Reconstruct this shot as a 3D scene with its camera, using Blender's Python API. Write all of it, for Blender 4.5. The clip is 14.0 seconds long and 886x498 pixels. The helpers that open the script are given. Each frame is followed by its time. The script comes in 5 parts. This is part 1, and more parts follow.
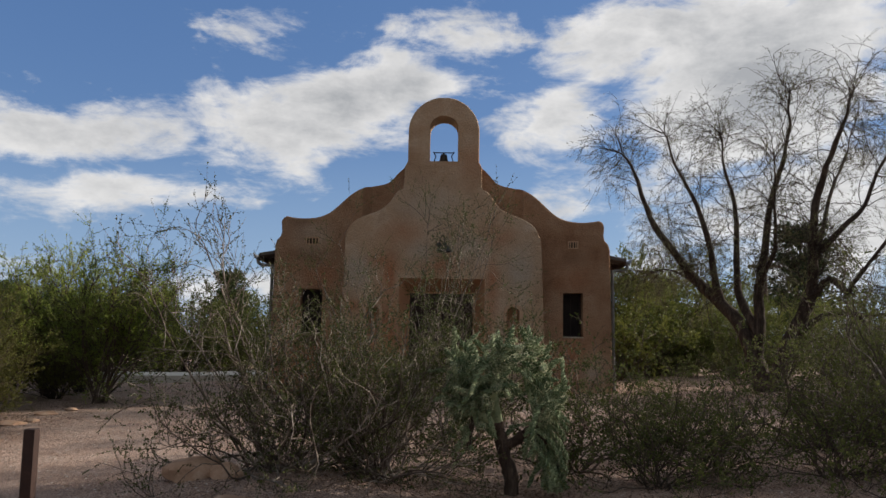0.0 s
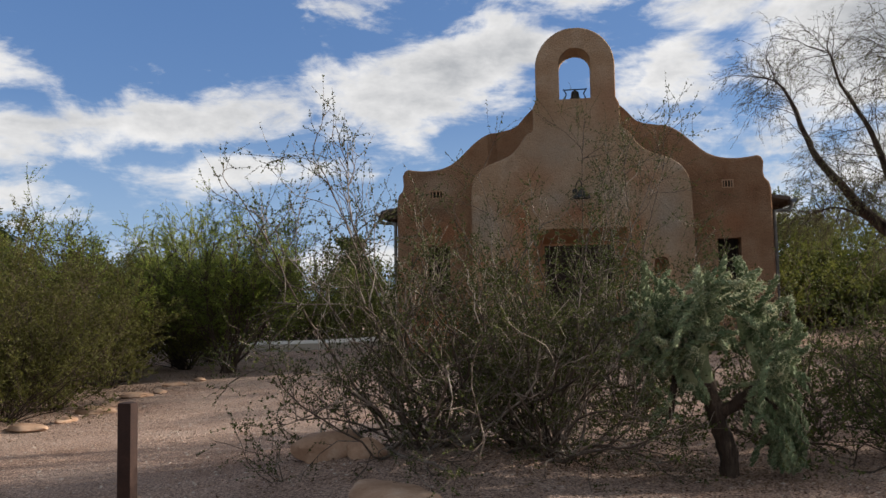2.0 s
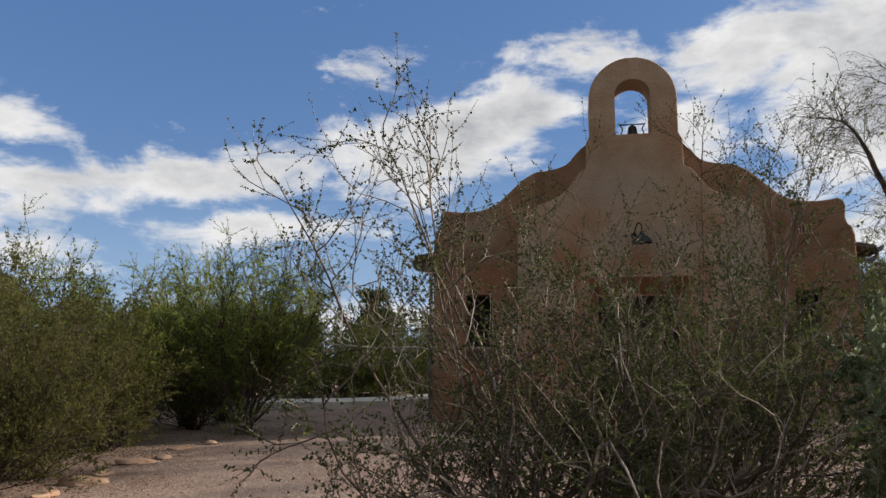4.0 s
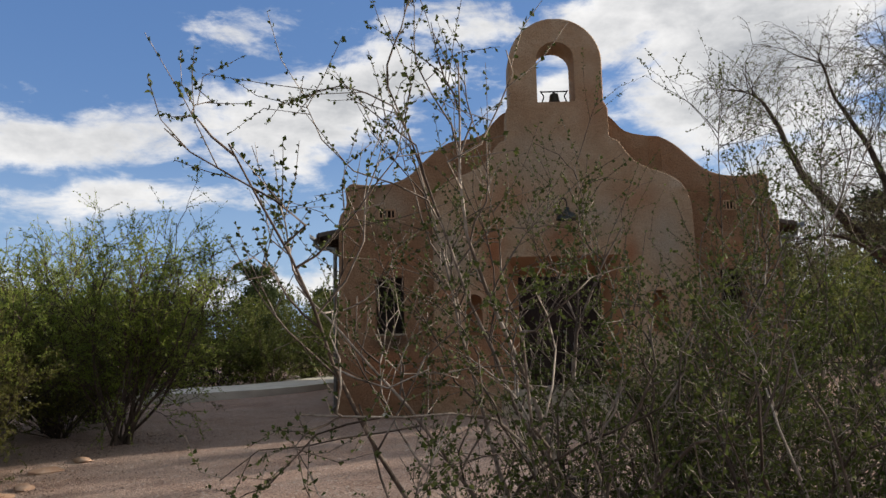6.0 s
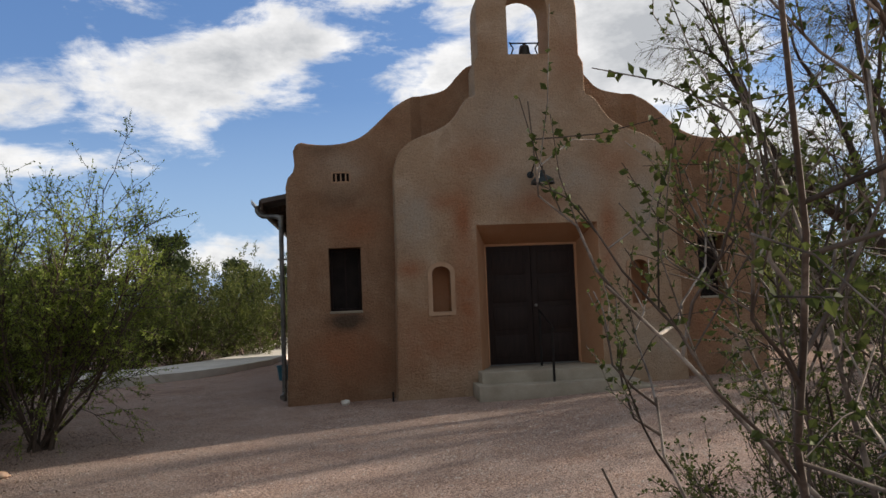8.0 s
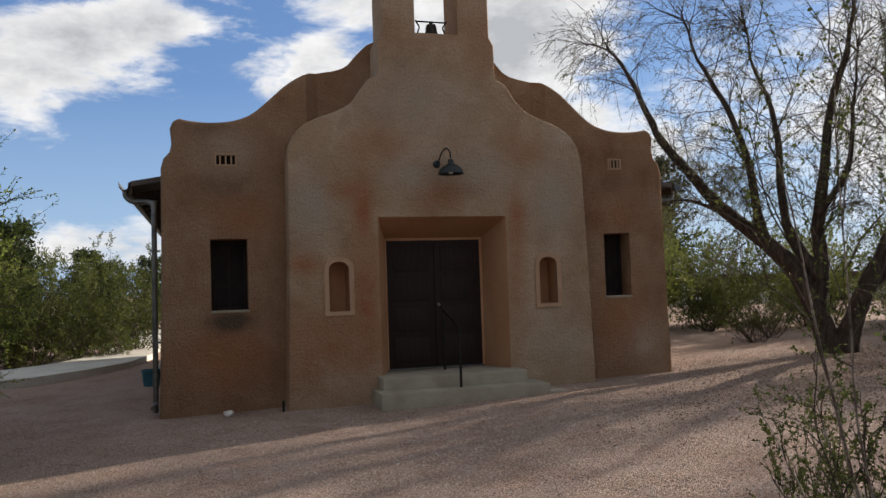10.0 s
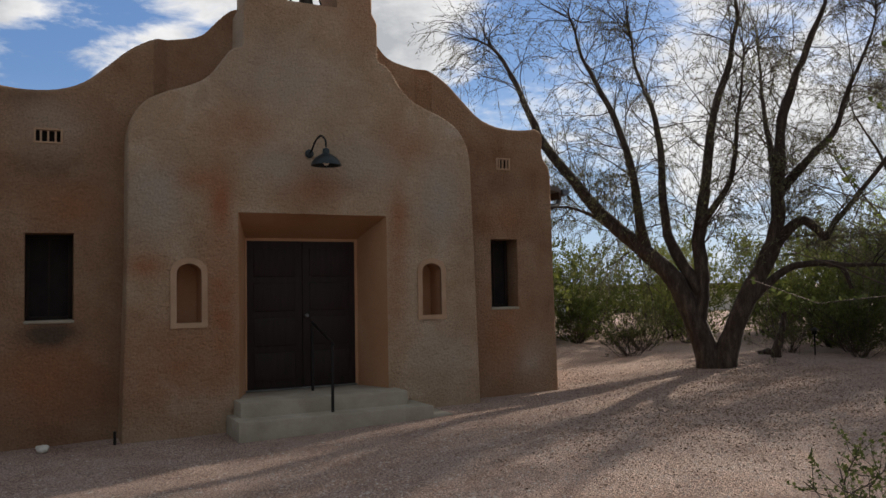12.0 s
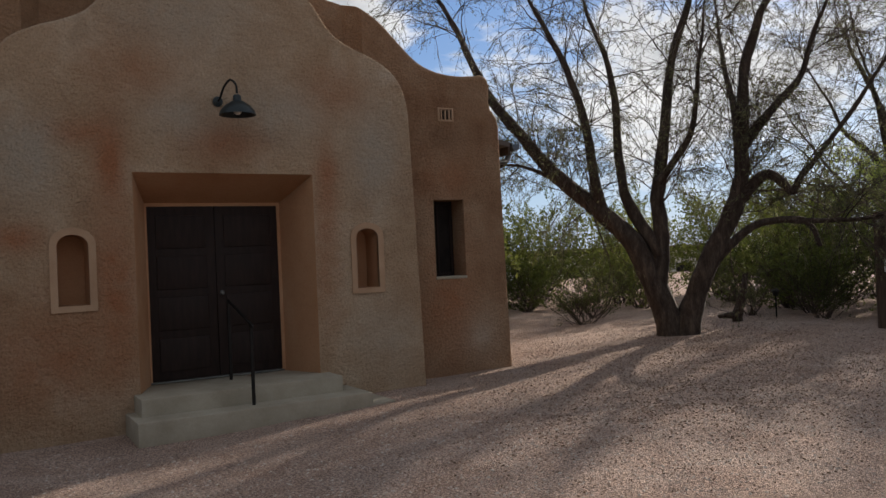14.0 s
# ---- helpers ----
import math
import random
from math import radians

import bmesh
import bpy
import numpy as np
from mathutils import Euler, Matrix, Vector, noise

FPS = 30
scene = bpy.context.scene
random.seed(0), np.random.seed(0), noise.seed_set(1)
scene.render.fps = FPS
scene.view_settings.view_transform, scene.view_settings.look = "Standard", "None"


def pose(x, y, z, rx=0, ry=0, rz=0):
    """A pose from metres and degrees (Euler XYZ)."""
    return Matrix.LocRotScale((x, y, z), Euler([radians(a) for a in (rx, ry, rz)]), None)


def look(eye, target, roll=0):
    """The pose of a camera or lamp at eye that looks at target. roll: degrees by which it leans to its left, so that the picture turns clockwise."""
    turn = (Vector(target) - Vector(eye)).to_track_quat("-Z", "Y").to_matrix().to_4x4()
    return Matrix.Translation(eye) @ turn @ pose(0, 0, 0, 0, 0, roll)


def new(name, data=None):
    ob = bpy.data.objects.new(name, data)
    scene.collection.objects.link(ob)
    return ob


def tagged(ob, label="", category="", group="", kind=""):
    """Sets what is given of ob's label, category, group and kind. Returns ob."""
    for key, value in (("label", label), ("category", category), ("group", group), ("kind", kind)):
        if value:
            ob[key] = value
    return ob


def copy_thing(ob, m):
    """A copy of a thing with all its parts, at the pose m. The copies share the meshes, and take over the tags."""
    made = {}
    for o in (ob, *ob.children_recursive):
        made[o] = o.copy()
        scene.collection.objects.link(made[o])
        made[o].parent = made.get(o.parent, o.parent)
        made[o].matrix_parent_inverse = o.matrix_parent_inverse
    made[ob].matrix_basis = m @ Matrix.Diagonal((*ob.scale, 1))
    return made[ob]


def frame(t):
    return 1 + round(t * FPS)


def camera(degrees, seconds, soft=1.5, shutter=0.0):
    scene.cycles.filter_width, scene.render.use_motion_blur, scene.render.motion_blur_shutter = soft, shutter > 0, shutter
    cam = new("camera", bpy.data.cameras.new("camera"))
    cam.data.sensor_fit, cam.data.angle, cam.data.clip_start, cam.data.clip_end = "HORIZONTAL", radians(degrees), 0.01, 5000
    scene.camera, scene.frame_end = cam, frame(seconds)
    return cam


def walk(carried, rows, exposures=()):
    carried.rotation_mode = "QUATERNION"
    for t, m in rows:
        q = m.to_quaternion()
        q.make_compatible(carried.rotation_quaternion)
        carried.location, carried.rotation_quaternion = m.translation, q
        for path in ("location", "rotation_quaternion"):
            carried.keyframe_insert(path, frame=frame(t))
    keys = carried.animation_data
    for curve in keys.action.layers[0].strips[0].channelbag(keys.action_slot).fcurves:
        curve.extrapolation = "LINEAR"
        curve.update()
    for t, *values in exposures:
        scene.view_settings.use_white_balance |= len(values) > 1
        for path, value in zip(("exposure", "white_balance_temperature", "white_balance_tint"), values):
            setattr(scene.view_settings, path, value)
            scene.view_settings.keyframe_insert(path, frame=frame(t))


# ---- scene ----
cam = camera(57.5, 14.0)
PATH = [
    (0, (0.235, -20.509, 0.932), (0.214, -18.521, 1.156), 1.0),
    (0.5, (0.128, -20.164, 0.931), (0.124, -18.176, 1.148), -0.3),
    (1, (0.073, -19.722, 0.916), (-0.014, -17.731, 1.085), -0.6),
    (1.5, (-0.093, -19.317, 0.83), (-0.265, -17.328, 0.952), -0.5),
    (2, (-0.277, -18.895, 0.76), (-0.581, -16.923, 0.9), -1.0),
    (2.5, (-0.504, -18.46, 0.722), (-1.076, -16.551, 0.888), -0.5),
    (3, (-0.761, -18.045, 0.708), (-1.356, -16.147, 0.922), -0.9),
    (3.5, (-0.979, -17.548, 0.689), (-1.517, -15.643, 0.979), -0.4),
    (4, (-1.158, -17.119, 0.693), (-1.491, -15.167, 0.978), -0.1),
    (4.2, (-1.193, -16.923, 0.7), (-1.394, -14.952, 0.97), -0.6),
    (6.5, (-2.323, -15.319, 1.137), (-2.31, -13.328, 1.326), -1.7),
    (7.1, (-2.687, -14.825, 1.156), (-2.576, -12.835, 1.312), -2.3),
    (9.3, (-3.5, -13.437, 1.378), (-3.093, -11.48, 1.452), -1.7),
    (9.5, (-3.512, -13.347, 1.369), (-3.06, -11.4, 1.437), -1.7),
    (10, (-3.582, -12.917, 1.331), (-3.025, -10.998, 1.423), -1.9),
    (10.5, (-3.656, -12.456, 1.292), (-3.03, -10.563, 1.447), -1.2),
    (11, (-3.72, -12.036, 1.26), (-2.933, -10.202, 1.381), -1.0),
    (11.5, (-3.529, -11.639, 1.318), (-2.655, -9.842, 1.402), -1.8),
    (12, (-3.413, -11.338, 1.381), (-2.517, -9.554, 1.479), -1.0),
    (12.5, (-3.312, -10.974, 1.418), (-2.355, -9.22, 1.508), -1.6),
    (13, (-3.053, -10.655, 1.423), (-2.12, -8.887, 1.483), -2.6),
    (13.5, (-2.911, -10.38, 1.39), (-2.009, -8.595, 1.441), -2.0),
    (14, (-2.694, -10.009, 1.358), (-1.67, -8.291, 1.376), -2.5),
]
walk(cam, [(t, look(eye, target, roll)) for t, eye, target, roll in PATH], exposures=[(0, 0.34), (3, 0.56), (4.0, 0.45), (6.5, 0.62), (9.5, 0.68), (10.5, 0.58), (12, 0.56), (14, 0.58)])

# ---------------------------------------------------------------- light
SUN_AZ, SUN_EL = radians(69.6), radians(21.0)      # azimuth from +y towards +x
sun_way = Vector((math.sin(SUN_AZ) * math.cos(SUN_EL), math.cos(SUN_AZ) * math.cos(SUN_EL), math.sin(SUN_EL)))
sun = new("sun", bpy.data.lights.new("sun", "SUN"))
sun.data.energy, sun.data.angle, sun.data.color = 5.0, radians(1.0), (1.0, 0.88, 0.74)
sun.matrix_world = look((0, 0, 30), (Vector((0, 0, 30)) - sun_way))

world = bpy.data.worlds.new("sky")
scene.world = world
world.use_nodes = True
wn, wl = world.node_tree.nodes, world.node_tree.links
wn.clear()


def wmath(op, a, b=None, c=None):
    n = wn.new("ShaderNodeMath")
    n.operation = op
    for i, v in enumerate((a, b, c)):
        if v is None:
            continue
        if isinstance(v, (int, float)):
            n.inputs[i].default_value = v
        else:
            wl.new(v, n.inputs[i])
    return n.outputs[0]


def wmix(fac, a, b):
    n = wn.new("ShaderNodeMix")
    n.data_type = "RGBA"
    for i, v in ((0, fac), (6, a), (7, b)):
        if isinstance(v, (int, float)):
            n.inputs[i].default_value = v
        elif isinstance(v, tuple):
            n.inputs[i].default_value = (*v, 1)
        else:
            wl.new(v, n.inputs[i])
    return n.outputs[2]


sky = wn.new("ShaderNodeTexSky")
sky.sky_type, sky.sun_disc, sky.sun_elevation, sky.sun_rotation = "NISHITA", False, SUN_EL, SUN_AZ
sky.altitude, sky.air_density, sky.dust_density, sky.ozone_density = 750, 1.0, 0.6, 1.6
coord = wn.new("ShaderNodeTexCoord").outputs["Generated"]
sep = wn.new("ShaderNodeSeparateXYZ")
wl.new(coord, sep.inputs[0])
AZ = wmath("MULTIPLY", wmath("ARCTAN2", sep.outputs[0], sep.outputs[1]), 180 / math.pi)
EL = wmath("MULTIPLY", wmath("ARCSINE", sep.outputs[2]), 180 / math.pi)
flat = wn.new("ShaderNodeCombineXYZ")
wl.new(AZ, flat.inputs[0]), wl.new(EL, flat.inputs[1])


def wnoise(scale, sx, sy, detail=8, rough=0.6, off=0.0, distort=0.0):
    m = wn.new("ShaderNodeMapping")
    m.inputs["Location"].default_value = (off, off * 0.7, off)
    m.inputs["Scale"].default_value = (sx, sy, 1)
    wl.new(flat.outputs[0], m.inputs[0])
    n = wn.new("ShaderNodeTexNoise")
    n.inputs["Scale"].default_value, n.inputs["Detail"].default_value = scale, detail
    n.inputs["Roughness"].default_value, n.inputs["Distortion"].default_value = rough, distort
    wl.new(m.outputs[0], n.inputs[0])
    return n.outputs[0]


# cloud banks: azimuth, elevation, half width, half height (degrees), lean, weight
CLOUDS = [(-27, 12.6, 13, 1.9, 9, 0.85), (-23, 9.2, 9, 1.6, 4, 0.75), (-38.5, 15.2, 3.2, 1.3, -5, 0.6), (-9, 16, 9.5, 3.2, 14, 1.1), (-37, 11.5, 9, 1.7, -6, 0.6), (-14.4, 20.6, 4.2, 1.8, -8, 0.75),
          (3, 21.2, 8, 1.5, -6, 0.6), (11, 20.5, 6.0, 3.0, 0, 0.8), (7.5, 15.6, 5, 2.3, 10, 0.75), (21, 18, 8, 6.5, 0, 1.3), (25, 8, 14, 6, 0, 0.85),
          (47, 12, 16, 9, 0, 0.75), (-46, 7.5, 12, 2.0, 0, 0.7), (-12, 3.2, 14, 1.6, 0, 0.6), (5.5, 9.5, 6, 1.5, 0, 0.5), (70, 20, 18, 10, 0, 0.7)]
bank = None
for az, el, hw, hh, lean, weight in CLOUDS:
    dx, dy = wmath("SUBTRACT", AZ, az), wmath("SUBTRACT", EL, el)
    c, s = math.cos(radians(lean)), math.sin(radians(lean))
    u = wmath("MULTIPLY_ADD", dx, c / hw, wmath("MULTIPLY", dy, s / hw))
    v = wmath("MULTIPLY_ADD", dx, -s / hh, wmath("MULTIPLY", dy, c / hh))
    r2 = wmath("MULTIPLY_ADD", u, u, wmath("MULTIPLY", v, v))
    g = wmath("MULTIPLY", wmath("POWER", 2.718, wmath("MULTIPLY", r2, -0.9)), weight)
    bank = g if bank is None else wmath("MAXIMUM", bank, g)
# broken grey-bottomed cloud overhead and behind, added out of view to neutralise the skylight
above = None
for source, lo, hi in ((EL, 25.0, 40.0), (wmath("ABSOLUTE", AZ), 78.0, 100.0)):
    cover = wn.new("ShaderNodeMapRange")
    cover.interpolation_type = "SMOOTHSTEP"
    cover.inputs["From Min"].default_value, cover.inputs["From Max"].default_value, cover.inputs["To Max"].default_value = lo, hi, 0.8
    wl.new(source, cover.inputs[0])
    bank = wmath("MAXIMUM", bank, cover.outputs[0])
    above = cover.outputs[0] if above is None else wmath("MAXIMUM", above, cover.outputs[0])
puff = wnoise(0.16, 0.75, 1.35, 10, 0.62, 3.1, 0.5)
wisp = wnoise(0.5, 0.55, 1.5, 8, 0.62, 9.4, 0.3)
body = wmath("MULTIPLY_ADD", bank, 0.62, wmath("MULTIPLY_ADD", puff, 1.0, wmath("MULTIPLY", wisp, 0.60)))
ramp = wn.new("ShaderNodeMapRange")
ramp.interpolation_type = "SMOOTHSTEP"
ramp.inputs["From Min"].default_value, ramp.inputs["From Max"].default_value = 0.95, 1.25
wl.new(body, ramp.inputs[0])
thick = wn.new("ShaderNodeMapRange")
thick.inputs["From Min"].default_value, thick.inputs["From Max"].default_value = 1.02, 1.75
wl.new(wmath("ADD", body, wmath("MULTIPLY", wmath("SUBTRACT", wnoise(0.22, 0.8, 1.3, 6, 0.6, 17.0), 0.5), 1.5)), thick.inputs[0])
CLOUD_LIT, CLOUD_GREY = (6.5, 6.4, 6.3), (3.3, 3.38, 3.5)
cloud = wmix(wmath("MULTIPLY", above, 1.25), wmix(thick.outputs[0], CLOUD_LIT, CLOUD_GREY), (2.75, 2.9, 3.1))
haze = wn.new("ShaderNodeMapRange")
haze.inputs["From Min"].default_value, haze.inputs["From Max"].default_value = 14.0, 0.0
haze.inputs["To Max"].default_value = 0.75
wl.new(EL, haze.inputs[0])
blue = wmix(0.55, sky.outputs[0], (0.48, 1.26, 3.35))
blue = wmix(haze.outputs[0], blue, (2.7, 3.8, 5.4))
full = wmix(wmath("MULTIPLY", ramp.outputs[0], 0.96), blue, cloud)
back = wn.new("ShaderNodeBackground")
back.inputs["Strength"].default_value = 0.10
wl.new(full, back.inputs[0])
wl.new(back.outputs[0], wn.new("ShaderNodeOutputWorld").inputs[0])

# ---------------------------------------------------------------- materials


def material(name, colours, scale=4.0, fine=60.0, rough=0.85, bump=0.3, metal=0.0, stretch=(1, 1, 1), coarse_bump=0.0, leaf=0.0, vary=0.0, grain=0.35, spec=0.35, space="Object"):
    """Noise at two scales over a ramp of base colours, with relief."""
    m = bpy.data.materials.new(name)
    m.use_nodes = True
    n, l = m.node_tree.nodes, m.node_tree.links
    bsdf = n["Principled BSDF"]
    if space == "Object":
        co = n.new("ShaderNodeTexCoord").outputs["Object"]
    else:
        co = n.new("ShaderNodeNewGeometry").outputs["Position"]
    mp = n.new("ShaderNodeMapping")
    mp.inputs["Scale"].default_value = stretch
    l.new(co, mp.inputs[0])

    def noise_at(sc, detail, rg=0.6):
        t = n.new("ShaderNodeTexNoise")
        t.inputs["Scale"].default_value, t.inputs["Detail"].default_value, t.inputs["Roughness"].default_value = sc, detail, rg
        l.new(mp.outputs[0], t.inputs[0])
        return t.outputs[0]

    big, small = noise_at(scale, 6), noise_at(fine, 3, 0.7)
    mixv = n.new("ShaderNodeMath")
    mixv.operation = "MULTIPLY_ADD"
    l.new(small, mixv.inputs[0])
    mixv.inputs[1].default_value = grain
    sub = n.new("ShaderNodeMath")
    sub.operation = "SUBTRACT"
    l.new(big, sub.inputs[0])
    sub.inputs[1].default_value = grain * 0.5
    l.new(sub.outputs[0], mixv.inputs[2])
    value = mixv.outputs[0]
    if vary:
        info = n.new("ShaderNodeObjectInfo").outputs["Random"]
        island = n.new("ShaderNodeNewGeometry").outputs["Random Per Island"]
        for r in (info, island):
            o = n.new("ShaderNodeMath")
            o.operation = "SUBTRACT"
            l.new(r, o.inputs[0])
            o.inputs[1].default_value = 0.5
            k = n.new("ShaderNodeMath")
            k.operation = "MULTIPLY_ADD"
            l.new(o.outputs[0], k.inputs[0])
            k.inputs[1].default_value = vary
            l.new(value, k.inputs[2])
            value = k.outputs[0]
    ramp = n.new("ShaderNodeValToRGB")
    els = ramp.color_ramp.elements
    while len(els) < len(colours):
        els.new(0.5)
    for e, (p, c) in zip(els, colours):
        e.position, e.color = p, (*c, 1)
    l.new(value, ramp.inputs[0])
    l.new(ramp.outputs[0], bsdf.inputs["Base Color"])
    bsdf.inputs["Roughness"].default_value, bsdf.inputs["Metallic"].default_value = rough, metal
    bsdf.inputs["Specular IOR Level"].default_value = spec
    last = None
    for strength, source, dist in ((coarse_bump, big, 0.03), (bump, small, 0.006)):
        if strength:
            b = n.new("ShaderNodeBump")
            b.inputs["Strength"].default_value, b.inputs["Distance"].default_value = strength, dist
            l.new(source, b.inputs["Height"])
            if last:
                l.new(last, b.inputs["Normal"])
            last = b.outputs[0]
    if last:
        l.new(last, bsdf.inputs["Normal"])
    if leaf:
        tr = n.new("ShaderNodeBsdfTranslucent")
        l.new(ramp.outputs[0], tr.inputs[0])
        mx = n.new("ShaderNodeMixShader")
        mx.inputs[0].default_value = leaf
        l.new(bsdf.outputs[0], mx.inputs[1]), l.new(tr.outputs[0], mx.inputs[2])
        l.new(mx.outputs[0], n["Material Output"].inputs[0])
    return m




def plaster(name, tones, patches, rough=0.95, share=0.55, speck_scale=44, low=0.76, high=1.16, relief=((1.8, 0.7, 0.07), (9, 0.7, 0.03), (27, 1.0, 0.042)), stains=()):
    """Earthy, mineral surface: broad tones, blotches, pebbly grain and relief at three sizes."""
    m = bpy.data.materials.new(name)
    m.use_nodes = True
    n, l = m.node_tree.nodes, m.node_tree.links
    bsdf = n["Principled BSDF"]
    co = n.new("ShaderNodeNewGeometry").outputs["Position"]

    def grain(scale, detail, rg=0.6, distort=0.0, off=0.0):
        mp = n.new("ShaderNodeMapping")
        mp.inputs["Location"].default_value = (off, off, off)
        l.new(co, mp.inputs[0])
        t = n.new("ShaderNodeTexNoise")
        t.inputs["Scale"].default_value, t.inputs["Detail"].default_value = scale, detail
        t.inputs["Roughness"].default_value, t.inputs["Distortion"].default_value = rg, distort
        l.new(mp.outputs[0], t.inputs[0])
        return t.outputs[0]

    def ramp(source, stops):
        r = n.new("ShaderNodeValToRGB")
        els = r.color_ramp.elements
        while len(els) < len(stops):
            els.new(0.5)
        for e, (p, c) in zip(els, stops):
            e.position, e.color = p, (*c, 1)
        l.new(source, r.inputs[0])
        return r.outputs[0]

    def blend(fac, a, b, kind="MIX"):
        x = n.new("ShaderNodeMix")
        x.data_type, x.blend_type = "RGBA", kind
        if isinstance(fac, float):
            x.inputs[0].default_value = fac
        else:
            l.new(fac, x.inputs[0])
        l.new(a, x.inputs[6]), l.new(b, x.inputs[7])
        return x.outputs[2]

    broad = ramp(grain(0.5, 4, 0.55, 0.4), tones)
    blotch = ramp(grain(1.5, 6, 0.6, 0.4, 5.0), patches)
    colour = blend(share, broad, blotch)
    if stains:
        axes = n.new("ShaderNodeSeparateXYZ")
        l.new(co, axes.inputs[0])
        ragged = grain(3.0, 6, 0.65, 0.5, 11.0)

    def calc(op, a, b):
        x = n.new("ShaderNodeMath")
        x.operation = op
        for i, v in enumerate((a, b)):
            if isinstance(v, (int, float)):
                x.inputs[i].default_value = v
            else:
                l.new(v, x.inputs[i])
        return x.outputs[0]

    for sx, sz, rx, rz, tone, strength in stains:
        u = calc("DIVIDE", calc("SUBTRACT", axes.outputs[0], sx), rx)
        v = calc("DIVIDE", calc("SUBTRACT", axes.outputs[2], sz), rz)
        fall = calc("POWER", 2.718, calc("MULTIPLY", calc("ADD", calc("MULTIPLY", u, u), calc("MULTIPLY", v, v)), -1.0))
        amount = calc("MINIMUM", calc("MULTIPLY", calc("MULTIPLY", fall, ragged), 2.0 * strength), 1.0)
        spot = n.new("ShaderNodeRGB")
        spot.outputs[0].default_value = (*tone, 1)
        colour = blend(amount, colour, spot.outputs[0])
    speck = ramp(grain(speck_scale, 4, 0.72), [(0.32, (low, low * 0.97, low * 0.94)), (0.5, (1, 1, 1)), (0.68, (high, high * 0.98, high * 0.95))])
    colour = blend(0.9, colour, speck, "MULTIPLY")
    l.new(colour, bsdf.inputs["Base Color"])
    bsdf.inputs["Roughness"].default_value, bsdf.inputs["Specular IOR Level"].default_value = rough, 0.1
    last = None
    for sc, strength, dist in relief:
        source = grain(sc, 5, 0.62, 0.2, 2.0)
        b = n.new("ShaderNodeBump")
        b.inputs["Strength"].default_value, b.inputs["Distance"].default_value = strength, dist
        l.new(source, b.inputs["Height"])
        if last:
            l.new(last, b.inputs["Normal"])
        last = b.outputs[0]
    l.new(last, bsdf.inputs["Normal"])
    return m


RED, GREY, DARK, PALE_T = (0.33, 0.150, 0.080), (0.38, 0.32, 0.255), (0.10, 0.07, 0.05), (0.50, 0.42, 0.34)
STUCCO = plaster("stucco", [(0.33, (0.342, 0.222, 0.139)), (0.45, (0.393, 0.276, 0.180)), (0.56, (0.422, 0.310, 0.211)), (0.68, (0.388, 0.264, 0.171))],
                 [(0.30, (0.239, 0.139, 0.084)), (0.41, (0.353, 0.234, 0.148)), (0.52, (0.422, 0.302, 0.205)), (0.62, (0.502, 0.393, 0.291)), (0.74, (0.365, 0.277, 0.199))],
                 stains=((-3.28, 0.93, 0.22, 0.14, DARK, 0.9), (0.0, 2.82, 0.42, 0.22, RED, 0.9), (-1.28, 2.55, 0.16, 0.5, RED, 0.95), (-1.6, 2.85, 0.35, 0.14, RED, 0.8), (1.28, 2.45, 0.14, 0.45, RED, 0.8), (-1.25, 1.2, 0.25, 1.0, RED, 0.9), (-2.2, 1.75, 0.25, 0.15, RED, 1.0),
                         (1.2, 1.5, 0.2, 0.9, RED, 0.6), (-2.1, 2.6, 0.32, 0.5, GREY, 1.1), (1.95, 2.7, 0.4, 0.7, GREY, 0.9), (-0.4, 4.3, 0.9, 0.6, GREY, 0.7), (0.7, 3.2, 0.6, 0.4, GREY, 0.8), (-0.5, 3.1, 0.4, 0.3, GREY, 0.8), (-3.3, 3.0, 0.5, 0.25, DARK, 0.25), (3.3, 3.05, 0.4, 0.2, DARK, 0.22),
                         (3.75, 0.15, 0.3, 0.3, PALE_T, 0.6), (2.0, 0.35, 0.5, 0.5, GREY, 0.6), (-3.4, 0.3, 0.8, 0.4, RED, 0.5), (-1.9, 0.5, 0.8, 0.7, RED, 0.65), (-1.0, 3.6, 0.5, 0.3, RED, 0.5), (1.4, 3.5, 0.4, 0.3, RED, 0.5), (0.9, 5.4, 0.5, 0.5, RED, 0.5), (2.2, 3.75, 0.15, 0.1, PALE_T, 0.7)))
STUCCO_BROWN = plaster("brown_stucco", [(0.33, (0.237, 0.134, 0.079)), (0.45, (0.281, 0.171, 0.105)), (0.56, (0.308, 0.196, 0.123)), (0.68, (0.275, 0.160, 0.097))],
                       [(0.30, (0.176, 0.090, 0.053)), (0.41, (0.259, 0.149, 0.088)), (0.52, (0.303, 0.185, 0.116)), (0.62, (0.363, 0.248, 0.165)), (0.74, (0.259, 0.171, 0.116))],
                       stains=((-3.3, 3.0, 0.5, 0.25, DARK, 0.45), (-3.3, 3.55, 0.45, 0.3, GREY, 0.6), (-3.6, 3.9, 0.4, 0.15, DARK, 0.4), (3.3, 3.05, 0.4, 0.2, DARK, 0.25), (3.75, 0.15, 0.3, 0.3, PALE_T, 0.6),
                               (-3.3, 0.35, 0.7, 0.5, RED, 0.8), (3.3, 0.7, 0.4, 0.7, RED, 0.6), (-3.0, 2.5, 0.5, 0.3, RED, 0.6), (3.3, 2.5, 0.4, 0.25, RED, 0.5), (-3.28, 0.90, 0.30, 0.14, DARK, 1.5)))
